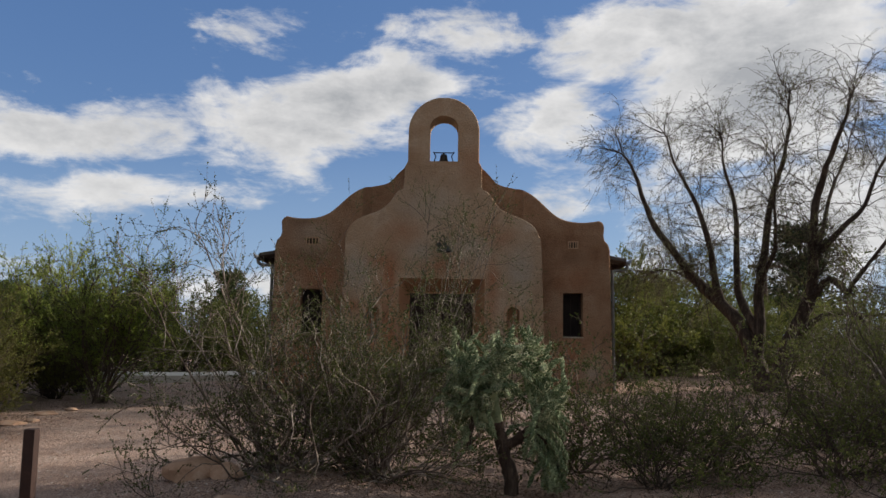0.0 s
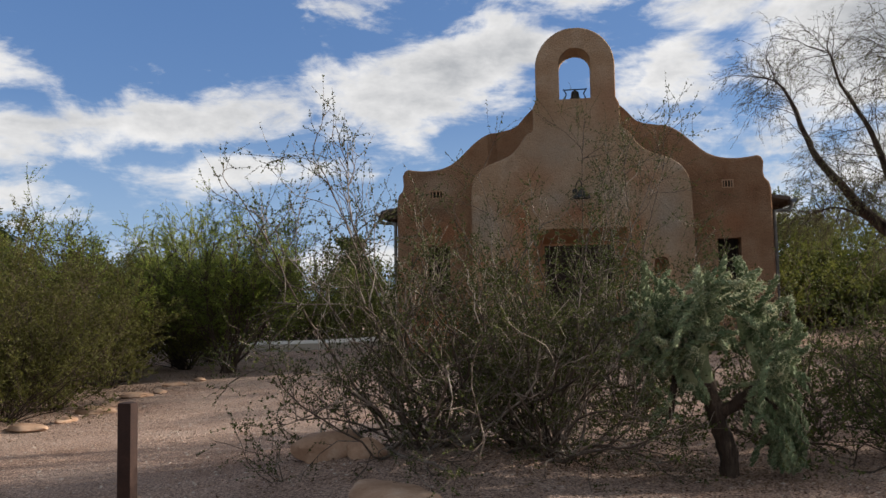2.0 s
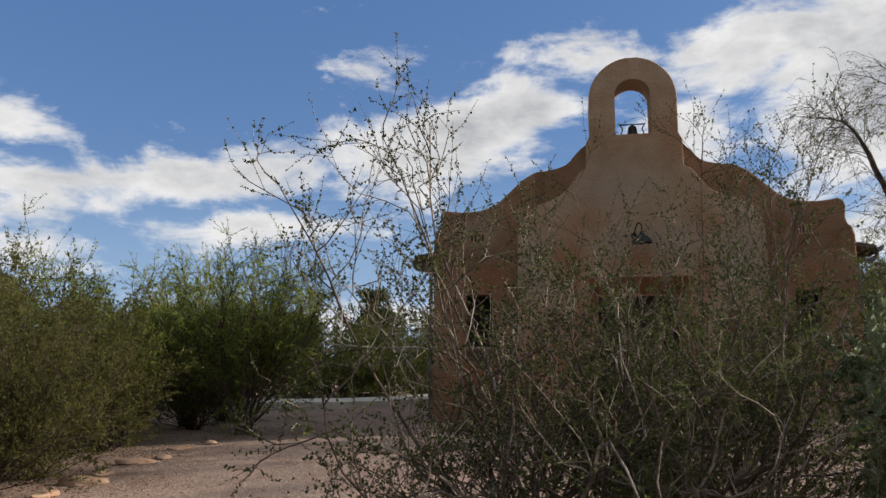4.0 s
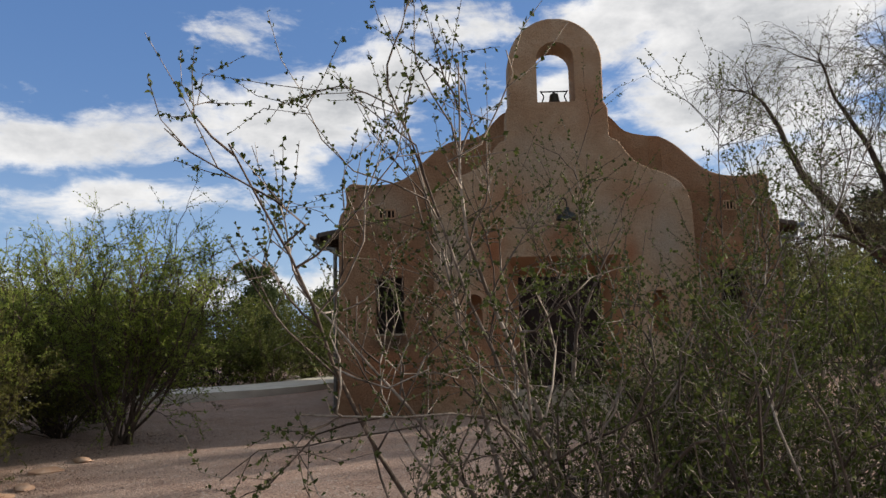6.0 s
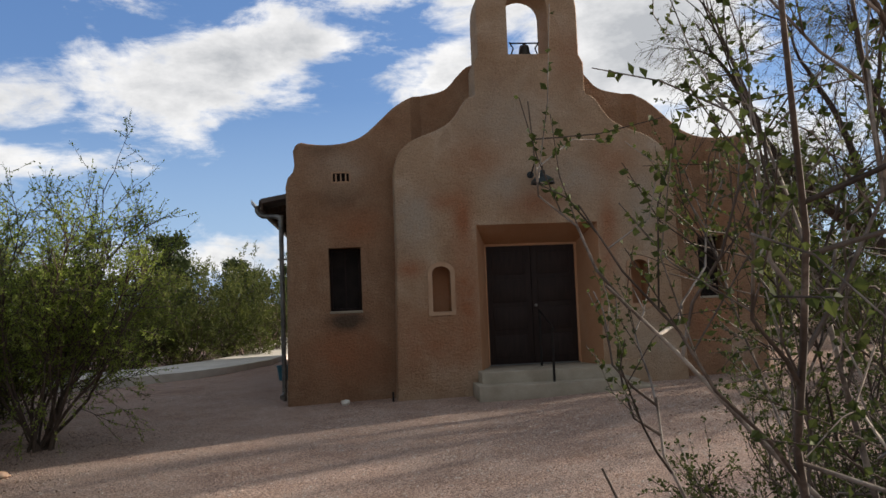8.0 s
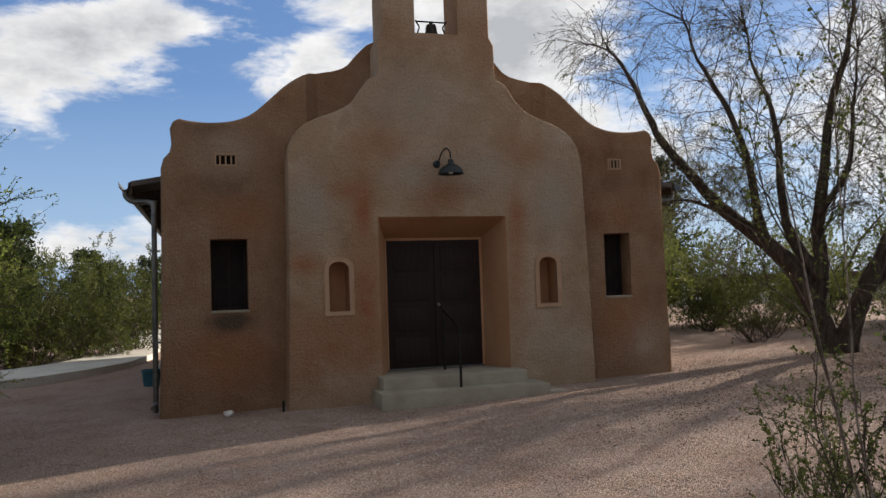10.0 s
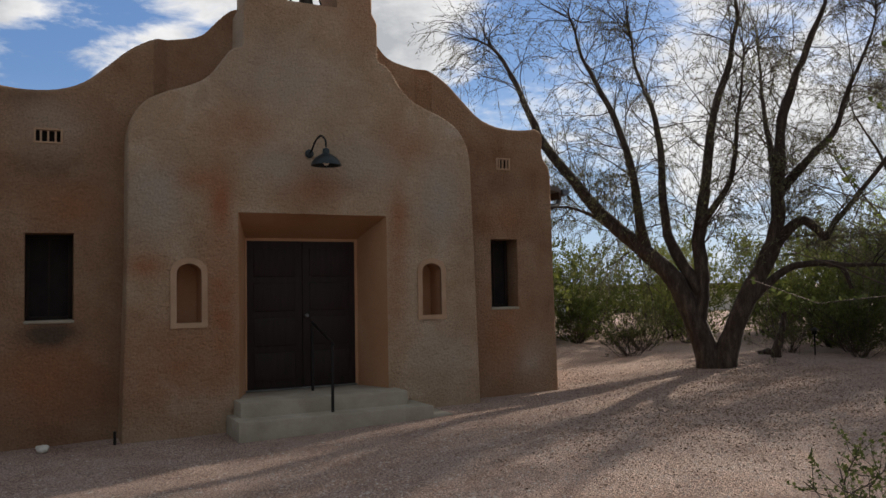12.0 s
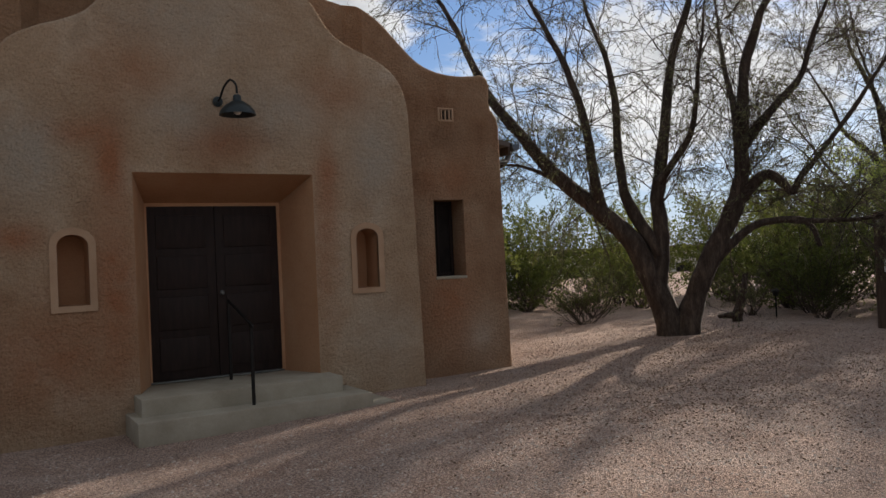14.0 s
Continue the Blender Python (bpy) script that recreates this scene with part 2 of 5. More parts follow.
STUCCO_TRIM = material("smooth_stucco", [(0.3, (0.35, 0.215, 0.135)), (0.7, (0.44, 0.30, 0.20))], scale=2.5, fine=90, rough=0.9, bump=0.4, spec=0.15, space="World")
STUCCO_SMOOTH = plaster("smooth_reveal_plaster", [(0.35, (0.374, 0.193, 0.105)), (0.5, (0.407, 0.226, 0.127)), (0.65, (0.418, 0.248, 0.143))],
                        [(0.35, (0.352, 0.182, 0.099)), (0.55, (0.418, 0.237, 0.138)), (0.7, (0.462, 0.292, 0.182))], low=0.9, high=1.06, relief=((1.5, 0.4, 0.04), (9, 0.3, 0.012)))
GRAVEL = plaster("gravel_ground", [(0.35, (0.282, 0.194, 0.155)), (0.5, (0.339, 0.247, 0.204)), (0.65, (0.325, 0.247, 0.208))],
                 [(0.30, (0.190, 0.123, 0.092)), (0.45, (0.310, 0.219, 0.180)), (0.58, (0.380, 0.289, 0.244)), (0.72, (0.339, 0.265, 0.226))],
                 share=0.45, speck_scale=52, low=0.10, high=2.2, relief=((1.2, 0.2, 0.05), (12, 0.5, 0.022), (48, 1.0, 0.024)))
PEBBLE = material("pebble", [(0.2, (0.253, 0.166, 0.123)), (0.45, (0.348, 0.242, 0.186)), (0.62, (0.420, 0.317, 0.258)), (0.85, (0.523, 0.459, 0.404))],
                  scale=3, fine=80, rough=0.9, bump=0.3, vary=0.7, spec=0.2)
ROCK = material("rock", [(0.3, (0.30, 0.18, 0.115)), (0.55, (0.44, 0.29, 0.20)), (0.75, (0.56, 0.42, 0.32))], scale=3, fine=30, rough=0.92, bump=0.7, coarse_bump=0.6)
CONCRETE = material("concrete", [(0.3, (0.26, 0.225, 0.17)), (0.55, (0.34, 0.30, 0.235)), (0.75, (0.41, 0.365, 0.29))], scale=2.2, fine=60, rough=0.88, bump=0.4, coarse_bump=0.1)
PALE = material("pale_concrete", [(0.3, (0.50, 0.47, 0.42)), (0.7, (0.66, 0.63, 0.57))], scale=2, fine=40, rough=0.85, bump=0.3)
DOOR = material("dark_door_paint", [(0.3, (0.016, 0.010, 0.009)), (0.7, (0.030, 0.019, 0.016))], scale=3, fine=40, rough=0.65, bump=0.25, stretch=(6, 6, 1), spec=0.2)
IRON = material("black_iron", [(0.3, (0.012, 0.012, 0.013)), (0.7, (0.03, 0.027, 0.025))], scale=6, fine=80, rough=0.5, bump=0.15, metal=0.6)
BRONZE = material("bell_bronze", [(0.3, (0.03, 0.028, 0.025)), (0.7, (0.07, 0.06, 0.045))], scale=8, fine=60, rough=0.45, bump=0.15, metal=0.7)
LAMP = material("dark_green_enamel", [(0.3, (0.008, 0.014, 0.017)), (0.7, (0.02, 0.03, 0.034))], scale=5, fine=50, rough=0.35, bump=0.1)
GALV = material("weathered_galvanised_metal", [(0.3, (0.10, 0.10, 0.10)), (0.7, (0.24, 0.235, 0.22))], scale=5, fine=50, rough=0.5, bump=0.15, metal=0.6)
WOOD = material("dark_weathered_wood", [(0.3, (0.045, 0.028, 0.02)), (0.7, (0.11, 0.075, 0.055))], scale=3, fine=30, rough=0.85, bump=0.5, stretch=(8, 8, 1))
ROOF = material("roof_sheet", [(0.3, (0.06, 0.05, 0.045)), (0.7, (0.13, 0.11, 0.10))], scale=2, fine=30, rough=0.75, bump=0.3)
POST = material("rusty_post", [(0.3, (0.018, 0.009, 0.008)), (0.6, (0.036, 0.018, 0.014)), (0.8, (0.07, 0.034, 0.024))], scale=7, fine=60, rough=0.85, bump=0.4)
WHITE = material("white_plastic", [(0.3, (0.62, 0.62, 0.60)), (0.7, (0.78, 0.78, 0.76))], scale=6, fine=40, rough=0.5, bump=0.1)
BLUE = material("blue_plastic", [(0.3, (0.02, 0.09, 0.13)), (0.7, (0.035, 0.14, 0.19))], scale=5, fine=40, rough=0.5, bump=0.1)
# near-black panel in windows and vents stands in for the unlit inside
DARK_PANEL = material("dark_opening_panel", [(0.3, (0.012, 0.010, 0.010)), (0.7, (0.026, 0.021, 0.019))], scale=4, fine=120, rough=0.75, bump=0.2, spec=0.12)
BARK = material("mesquite_bark", [(0.3, (0.022, 0.014, 0.011)), (0.5, (0.050, 0.035, 0.026)), (0.72, (0.104, 0.076, 0.058))], scale=5, fine=28, rough=0.95, bump=1.0, coarse_bump=1.0, stretch=(2.2, 2.2, 0.6), grain=0.5)
# grey bark; its palest tones also paint in sun-caught highlights
TWIG = material("grey_twig", [(0.3, (0.045, 0.033, 0.026)), (0.55, (0.12, 0.092, 0.074)), (0.80, (0.42, 0.37, 0.32))], scale=6, fine=40, rough=0.9, bump=0.3, vary=0.35)
TWIG_DARK = material("dark_twig", [(0.3, (0.030, 0.021, 0.016)), (0.7, (0.10, 0.072, 0.055))], scale=6, fine=40, rough=0.9, bump=0.3, vary=0.3)
LEAF = material("creosote_leaf", [(0.15, (0.045, 0.060, 0.017)), (0.5, (0.085, 0.105, 0.030)), (0.85, (0.155, 0.168, 0.055))], scale=3, fine=30, rough=0.75, spec=0.15, bump=0, leaf=0.3, vary=0.6)
LEAF_GREEN = material("palo_verde_leaf", [(0.15, (0.20, 0.26, 0.045)), (0.5, (0.31, 0.38, 0.075)), (0.85, (0.42, 0.47, 0.12))], scale=3, fine=30, rough=0.6, bump=0, leaf=0.62, vary=0.6)
LEAF_OLIVE = material("hedge_leaf", [(0.15, (0.066, 0.070, 0.016)), (0.5, (0.112, 0.116, 0.026)), (0.85, (0.164, 0.164, 0.044))], scale=2, fine=30, rough=0.65, bump=0, leaf=0.5, vary=0.6)
LEAF_FAR = material("far_shrub_leaf", [(0.15, (0.060, 0.078, 0.016)), (0.5, (0.105, 0.125, 0.027)), (0.85, (0.165, 0.18, 0.045))], scale=2, fine=30, rough=0.65, bump=0, leaf=0.4, vary=0.6)
LEAF_DARK = material("conifer_leaf", [(0.15, (0.022, 0.036, 0.014)), (0.5, (0.042, 0.064, 0.022)), (0.85, (0.075, 0.10, 0.035))], scale=2, fine=30, rough=0.7, bump=0, leaf=0.25, vary=0.6)
LEAF_GREY = material("mesquite_leaf", [(0.15, (0.06, 0.065, 0.03)), (0.5, (0.11, 0.115, 0.055)), (0.85, (0.18, 0.175, 0.09))], scale=3, fine=30, rough=0.7, bump=0, leaf=0.5, vary=0.6)
LITTER = material("leaf_litter", [(0.2, (0.12, 0.075, 0.05)), (0.5, (0.22, 0.145, 0.10)), (0.8, (0.36, 0.26, 0.19))], scale=3, fine=30, rough=0.95, bump=0, vary=0.6)
CHOLLA = material("cholla_flesh", [(0.25, (0.085, 0.125, 0.06)), (0.5, (0.165, 0.215, 0.115)), (0.75, (0.31, 0.36, 0.21))], scale=9, fine=70, rough=0.8, bump=0.4, vary=0.35)
SPINE = material("pale_spines", [(0.3, (0.42, 0.44, 0.28)), (0.7, (0.66, 0.66, 0.48))], scale=9, fine=70, rough=0.7, bump=0, leaf=0.35)
PEAR = material("prickly_pear_flesh", [(0.25, (0.046, 0.065, 0.036)), (0.6, (0.078, 0.101, 0.062)), (0.8, (0.111, 0.124, 0.085))], scale=6, fine=50, rough=0.7, bump=0.4, vary=0.3)

# ---------------------------------------------------------------- mesh helpers


def thing(name, at, label, category, group="", kind="", rz=0.0):
    ob = new(name)
    ob.empty_display_size = 0.2
    ob.matrix_basis = pose(*at, 0, 0, rz)
    return tagged(ob, label, category, group, kind)


def link(name, mesh, mat, parent=None, label=""):
    if mat and not mesh.materials:
        mesh.materials.append(mat)
    ob = new(name, mesh)
    ob.parent = parent
    if label:
        ob["label"] = label
    return ob


def part(name, bm, mat, parent=None, label="", smooth=True):
    mesh = bpy.data.meshes.new(name)
    bmesh.ops.recalc_face_normals(bm, faces=bm.faces)
    bm.to_mesh(mesh)
    bm.free()
    if smooth:
        mesh.shade_smooth()
        mesh.set_sharp_from_angle(angle=radians(38))
    return link(name, mesh, mat, parent, label)


def box(bm, lo, hi, bevel=0.0, turn=None):
    lo, hi = Vector(lo), Vector(hi)
    made = bmesh.ops.create_cube(bm, size=1.0)["verts"]
    m = Matrix.Translation((lo + hi) / 2) @ Matrix.Diagonal((*(hi - lo), 1))
    bmesh.ops.transform(bm, matrix=(turn @ m) if turn else m, verts=made)
    if bevel:
        edges = list({e for v in made for e in v.link_edges})
        bmesh.ops.bevel(bm, geom=edges, offset=bevel, segments=2, affect="EDGES", profile=0.5)
    return made


def boxed(lo, hi, bevel=0.0):
    bm = bmesh.new()
    box(bm, lo, hi, bevel)
    return bm


def tube(bm, pts, radii, n=8, caps=True):
    """A round bar along points."""
    pts = [Vector(p) for p in pts]
    if isinstance(radii, (int, float)):
        radii = [radii] * len(pts)
    rings, side = [], None
    for i, p in enumerate(pts):
        d = (pts[min(i + 1, len(pts) - 1)] - pts[max(i - 1, 0)]).normalized()
        if side is None:
            side = d.orthogonal().normalized()
        side = (side - d * side.dot(d)).normalized()
        up = d.cross(side)
        rings.append([bm.verts.new(p + (side * math.cos(a) + up * math.sin(a)) * radii[i]) for a in (2 * math.pi * k / n for k in range(n))])
    for a, b in zip(rings, rings[1:]):
        for k in range(n):
            bm.faces.new((a[k], a[(k + 1) % n], b[(k + 1) % n], b[k]))
    if caps:
        bm.faces.new(rings[0][::-1]), bm.faces.new(rings[-1])
    return bm


def lathe(bm, prof, n=20, m=None):
    """A turned shape from (radius, height) pairs."""
    rings = []
    for r, z in prof:
        rings.append([bm.verts.new((r * math.cos(2 * math.pi * k / n), r * math.sin(2 * math.pi * k / n), z)) for k in range(n)])
    for a, b in zip(rings, rings[1:]):
        for k in range(n):
            bm.faces.new((a[k], a[(k + 1) % n], b[(k + 1) % n], b[k]))
    bm.faces.new(rings[0]), bm.faces.new(rings[-1])
    if m:
        bmesh.ops.transform(bm, matrix=m, verts=[v for r in rings for v in r])
    return bm


def prism(outline, y0, y1, scale1=None):
    """A closed outline of (x, z) drawn out from y0 to y1; scale1 narrows the far end: (about x, about z, sx, sz)."""
    bm = bmesh.new()
    a = [bm.verts.new((x, y0, z)) for x, z in outline]
    if scale1:
        cx, cz, sx, sz = scale1
        b = [bm.verts.new((cx + (x - cx) * sx, y1, cz + (z - cz) * sz)) for x, z in outline]
    else:
        b = [bm.verts.new((x, y1, z)) for x, z in outline]
    bm.faces.new(a), bm.faces.new(b[::-1])
    for i in range(len(a)):
        j = (i + 1) % len(a)
        bm.faces.new((a[j], a[i], b[i], b[j]))
    bmesh.ops.recalc_face_normals(bm, faces=bm.faces)
    return bm


def smooth_line(pts, steps=5):
    """Points along a Catmull-Rom curve through pts."""
    out = []
    p = [Vector(q) for q in pts]
    p = [2 * p[0] - p[1]] + p + [2 * p[-1] - p[-2]]
    for i in range(1, len(p) - 2):
        for k in range(steps):
            t = k / steps
            out.append(0.5 * (2 * p[i] + (p[i + 1] - p[i - 1]) * t + (2 * p[i - 1] - 5 * p[i] + 4 * p[i + 1] - p[i + 2]) * t * t + (3 * p[i] - p[i - 1] - 3 * p[i + 1] + p[i + 2]) * t ** 3))
    return out + [p[-2]]


def carve(bm, cutters, soft, cut_soft, name, mat, parent):
    """A soft-edged solid with openings cut through or into it, as one mesh."""
    mesh = bpy.data.meshes.new(name)
    bm.to_mesh(mesh)
    bm.free()
    ob = new(name, mesh)
    mod = ob.modifiers.new("soft", "BEVEL")
    mod.width, mod.segments, mod.limit_method, mod.angle_limit = soft, 5, "ANGLE", radians(50)
    made = []
    for c in cutters:
        cm = bpy.data.meshes.new("cut")
        c.to_mesh(cm)
        c.free()
        co = new("cut", cm)
        made.append(co)
        cut = ob.modifiers.new("cut", "BOOLEAN")
        cut.operation, cut.solver, cut.object = "DIFFERENCE", "EXACT", co
    edge = ob.modifiers.new("edge", "BEVEL")
    edge.width, edge.segments, edge.limit_method, edge.angle_limit = cut_soft, 3, "ANGLE", radians(50)
    done = bpy.data.meshes.new_from_object(ob.evaluated_get(bpy.context.evaluated_depsgraph_get()))
    for o in [ob] + made:
        bpy.data.objects.remove(o)
    done.name = name
    b2 = bmesh.new()
    b2.from_mesh(done)
    bmesh.ops.triangulate(b2, faces=[f for f in b2.faces if len(f.verts) > 4])
    b2.to_mesh(done)
    b2.free()
    done.materials.clear()
    done.shade_smooth()
    done.set_sharp_from_angle(angle=radians(32))
    return link(name, done, mat, parent)


# ---------------------------------------------------------------- ground


def ground_z(x, y):
    """Height of the desert floor."""
    xs = max(-9.0, min(9.0, x))
    z = -0.405 + 0.021 * xs
    front = max(0.0, min(1.0, (-3.0 - y) / 9.0))
    z += -0.10 * front - 0.05 * max(0.0, min(1.0, (-13.0 - y) / 4.0))
    far = max(0.0, min(1.0, (math.hypot(x, y + 6) - 22) / 30))
    z = z * (1 - far) - 0.4 * far
    k = 1 - 0.8 * max(0.0, min(1.0, 1 - math.hypot((x - 0) / 6.0, (y - 4) / 6.5)))
    z += 0.05 * k * noise.noise((x * 0.35, y * 0.35, 3.0)) + 0.018 * k * noise.noise((x * 1.3, y * 1.3, 7.0))
    z += 0.16 * math.exp(-(((x + 1.3) / 1.3) ** 2 + ((y + 12.6) / 0.8) ** 2))
    return z


def ground():
    edges = [0.0]
    step = 0.25
    while edges[-1] < 1500:
        if edges[-1] > 16:
            step *= 1.22
        edges.append(edges[-1] + step)
    line = sorted({-e for e in edges} | set(edges))
    n = len(line)
    verts = [(x, y - 7.0, ground_z(x, y - 7.0)) for y in line for x in line]
    faces = [(j * n + i, j * n + i + 1, (j + 1) * n + i + 1, (j + 1) * n + i) for j in range(n - 1) for i in range(n - 1)]
    mesh = bpy.data.meshes.new("ground")
    mesh.from_pydata(verts, [], faces)
    mesh.shade_smooth()
    tagged(link("ground", mesh, GRAVEL), "pinkish tan desert gravel ground, dry and bare", "ground", kind="structure")


ground()

# ---------------------------------------------------------------- chapel
chapel = thing("chapel", (0, 0, 0), "small adobe mission chapel, tan stucco, curved parapet and bell arch", "chapel")
REAR, BAY, BACK = -0.15, -0.61, 0.32


def mirrored(half):
    return half + [(-x, z) for x, z in reversed(half)]


crest = [(p.x, p.y) for p in smooth_line([(q[0], q[1], 0) for q in (
    (3.86, 3.99), (3.55, 3.965), (3.2, 4.0), (2.9, 4.12), (2.62, 4.36), (2.36, 4.6), (2.1, 4.76), (1.85, 4.84), (1.55, 4.90), (1.36, 4.99), (1.2, 5.17), (1.0, 5.36), (0.8, 5.42))], 3)]
rear_half = [(4.34, -0.9), (4.30, 0.6), (4.27, 2.0), (4.26, 3.25), (4.22, 3.40), (4.13, 3.50), (4.10, 3.62), (4.12, 3.86), (4.07, 3.99), (3.97, 4.015)] + crest
bay_curve = [(p.x, p.y) for p in smooth_line([(q[0], q[1], 0) for q in (
    (2.42, 3.2), (2.41, 3.42), (2.35, 3.64), (2.21, 3.83), (1.97, 3.97), (1.70, 4.07), (1.47, 4.19), (1.31, 4.36), (1.20, 4.53), (1.10, 4.64), (0.995, 4.67))], 3)]
tower = [(0.975, 4.72), (0.97, 5.24), (0.925, 5.33), (0.895, 5.38), (0.895, 6.10)] + [(0.895 * math.cos(a), 6.15 + 0.895 * math.sin(a)) for a in (radians(6 + 7 * k) for k in range(12))]
bay_half = [(2.50, -0.9), (2.46, 0.5), (2.42, 2.0)] + bay_curve + tower


def rounded_top(cx, w, z0, z1, k=8):
    """An outline with an arched head."""
    r = w
    return [(cx - w, z0), (cx + w, z0)] + [(cx + r * math.cos(a), z1 - 0.75 * r + 0.75 * r * math.sin(a)) for a in (math.pi * i / k for i in range(k + 1))]


def rect(x0, x1, z0, z1):
    return [(x0, z0), (x1, z0), (x1, z1), (x0, z1)]


WINDOWS = [(-3.56, -3.01), (3.06, 3.56)]
W_Z0, W_Z1 = 1.065, 2.16
VENTS = [(-3.475, -3.14), (3.19, 3.45)]
cuts = [prism(rect(a, b, W_Z0, W_Z1), -1, 1) for a, b in WINDOWS]
cuts += [prism(rect(a, b, 3.285, 3.48), -1, REAR + 0.14) for a, b in VENTS]
cuts.append(prism(rect(-1.0, 1.0, -0.02, 2.3), -1, 1))
# the crest stands back behind the entrance bay
cuts.append(prism(rect(-2.9, 2.9, 3.5, 6.0), -1, REAR + 0.2, (0, 3.5, 0.64, 1.0)))
carve(prism(mirrored(rear_half), REAR, BACK), cuts, 0.07, 0.03, "front_wall", STUCCO_BROWN, chapel)

NICHES = [(-1.68, 0.155), (1.775, 0.155)]
cuts = [prism(rounded_top(x, w, 1.0, 1.76), -1, BAY + 0.36) for x, w in NICHES]
DOOR_W, DOOR_H = 0.815, 2.14
cuts.append(prism(rect(-1.05, 1.07, -0.02, 2.44), BAY - 0.001, 0.0, (0.01, -0.02, 0.785, 0.878)))
cuts.append(prism(rect(-1.05, 1.07, -0.02, 2.44), -1.2, BAY))
cuts.append(prism(rect(-0.8, 0.8, -0.02, 2.1), -0.05, 1))
cuts.append(prism([(-0.36, 5.39), (0.36, 5.39)] + [(0.36 * math.cos(a), 6.24 + 0.33 * math.sin(a)) for a in (math.pi * i / 12 for i in range(13))], -1.5, 1.5))
# the right buttress of the bay spreads a little more at its foot
bay_line = [(x + (0.09 * max(0.0, min(1.0, (3.9 - z) / 1.2)) if x > 2.0 else 0.0), z) for x, z in mirrored(bay_half)]
bay = carve(prism(bay_line, BAY, 0.14), cuts, 0.10, 0.03, "entrance_bay", STUCCO, chapel)
bay.data.materials.append(STUCCO_SMOOTH)
for face in bay.data.polygons:
    c = face.center
    if c.y > BAY + 0.012 and c.z < 2.5 and abs(c.x) < 2.0:
        face.material_index = 1


def niche_trim(x, w):
    """The raised stucco band round a niche."""
    bm = bmesh.new()
    inner = [Vector((px, 0, pz)) for px, pz in rounded_top(x, w, 1.0, 1.76)]
    outer = [Vector((px, 0, pz)) for px, pz in rounded_top(x, w + 0.075, 0.935, 1.835)]
    y0, y1 = BAY - 0.022, BAY + 0.03
    rows = [[bm.verts.new((p.x, y, p.z)) for p in line] for line, y in ((inner, y1), (inner, y0), (outer, y0), (outer, y1))]
    k = len(inner)
    for a, b in zip(rows, rows[1:]):
        for i in range(k):
            j = (i + 1) % k
            bm.faces.new((a[i], a[j], b[j], b[i]))
    part("niche_surround", bm, STUCCO_TRIM, chapel, "raised stucco band round an arched niche")


for x, w in NICHES:
    niche_trim(x, w)

for a, b in WINDOWS:
    win = part("window", boxed((a + 0.05, REAR + 0.36, W_Z0 + 0.05), (b - 0.05, REAR + 0.375, W_Z1 - 0.05)), DARK_PANEL, chapel, "dark window set deep in the wall, closed by a near-black panel")
    bm = bmesh.new()
    for lo, hi in (((a, W_Z0), (a + 0.05, W_Z1)), ((b - 0.05, W_Z0), (b, W_Z1)), ((a + 0.05, W_Z0), (b - 0.05, W_Z0 + 0.05)), ((a + 0.05, W_Z1 - 0.05), (b - 0.05, W_Z1))):
        box(bm, (lo[0], REAR + 0.33, lo[1]), (hi[0], REAR + 0.39, hi[1]), 0.004)
    part("window_frame", bm, DOOR, win)
    part("mullion", boxed(((a + b) / 2 - 0.012, REAR + 0.345, W_Z0 + 0.05), ((a + b) / 2 + 0.012, REAR + 0.359, W_Z1 - 0.05)), DOOR, win)
    part("window_sill", boxed((a - 0.01, REAR - 0.012, W_Z0 - 0.035), (b + 0.01, REAR + 0.33, W_Z0 + 0.004), 0.01), CONCRETE, win, "thin cement sill")

for a, b in VENTS:
    vent = part("vent", boxed((a + 0.02, REAR + 0.10, 3.305), (b - 0.02, REAR + 0.12, 3.46)), DARK_PANEL, chapel, "small barred attic vent")
    bm = bmesh.new()
    for lo, hi in (((a, 3.285), (a + 0.028, 3.48)), ((b - 0.028, 3.285), (b, 3.48)), ((a + 0.028, 3.285), (b - 0.028, 3.31)), ((a + 0.028, 3.455), (b - 0.028, 3.48))):
        box(bm, (lo[0], REAR - 0.012, lo[1]), (hi[0], REAR + 0.05, hi[1]), 0.004)
    part("vent_frame", bm, STUCCO_TRIM, vent)
    for i in range(3):
        x = a + (b - a) * (i + 1) / 4
        part("vent_bar", boxed((x - 0.012, REAR + 0.0, 3.31), (x + 0.012, REAR + 0.03, 3.455), 0.003), STUCCO_TRIM, vent)

for s in (-1, 1):
    leaf = part("door", boxed((min(0, s * DOOR_W) + 0.004, 0.005, 0.012), (max(0, s * DOOR_W) - 0.004, 0.05, DOOR_H - 0.035), 0.003), DOOR, chapel, "dark brown panelled double-door leaf, closed")
    for r in range(4):
        z0 = 0.12 + r * 0.49
        x0, x1 = sorted((s * 0.11, s * (DOOR_W - 0.11)))
        part("door_panel", boxed((x0, -0.006, z0), (x1, 0.012, z0 + 0.40), 0.012), DOOR, leaf)
    if s > 0:
        bm = bmesh.new()
        lathe(bm, [(0.012, 0), (0.012, 0.03), (0.028, 0.04), (0.030, 0.055), (0.018, 0.07)], 12, pose(0.05, 0.004, 1.03, 90))
        part("door_knob", bm, GALV, leaf, "small bright metal knob")
part("door_frame", boxed((-DOOR_W - 0.01, 0.02, DOOR_H - 0.03), (DOOR_W + 0.01, 0.07, DOOR_H + 0.02)), DOOR, chapel)
part("door_threshold", boxed((-0.82, -0.03, -0.012), (0.82, 0.06, 0.008), 0.003), GALV, chapel, "worn pale metal threshold")

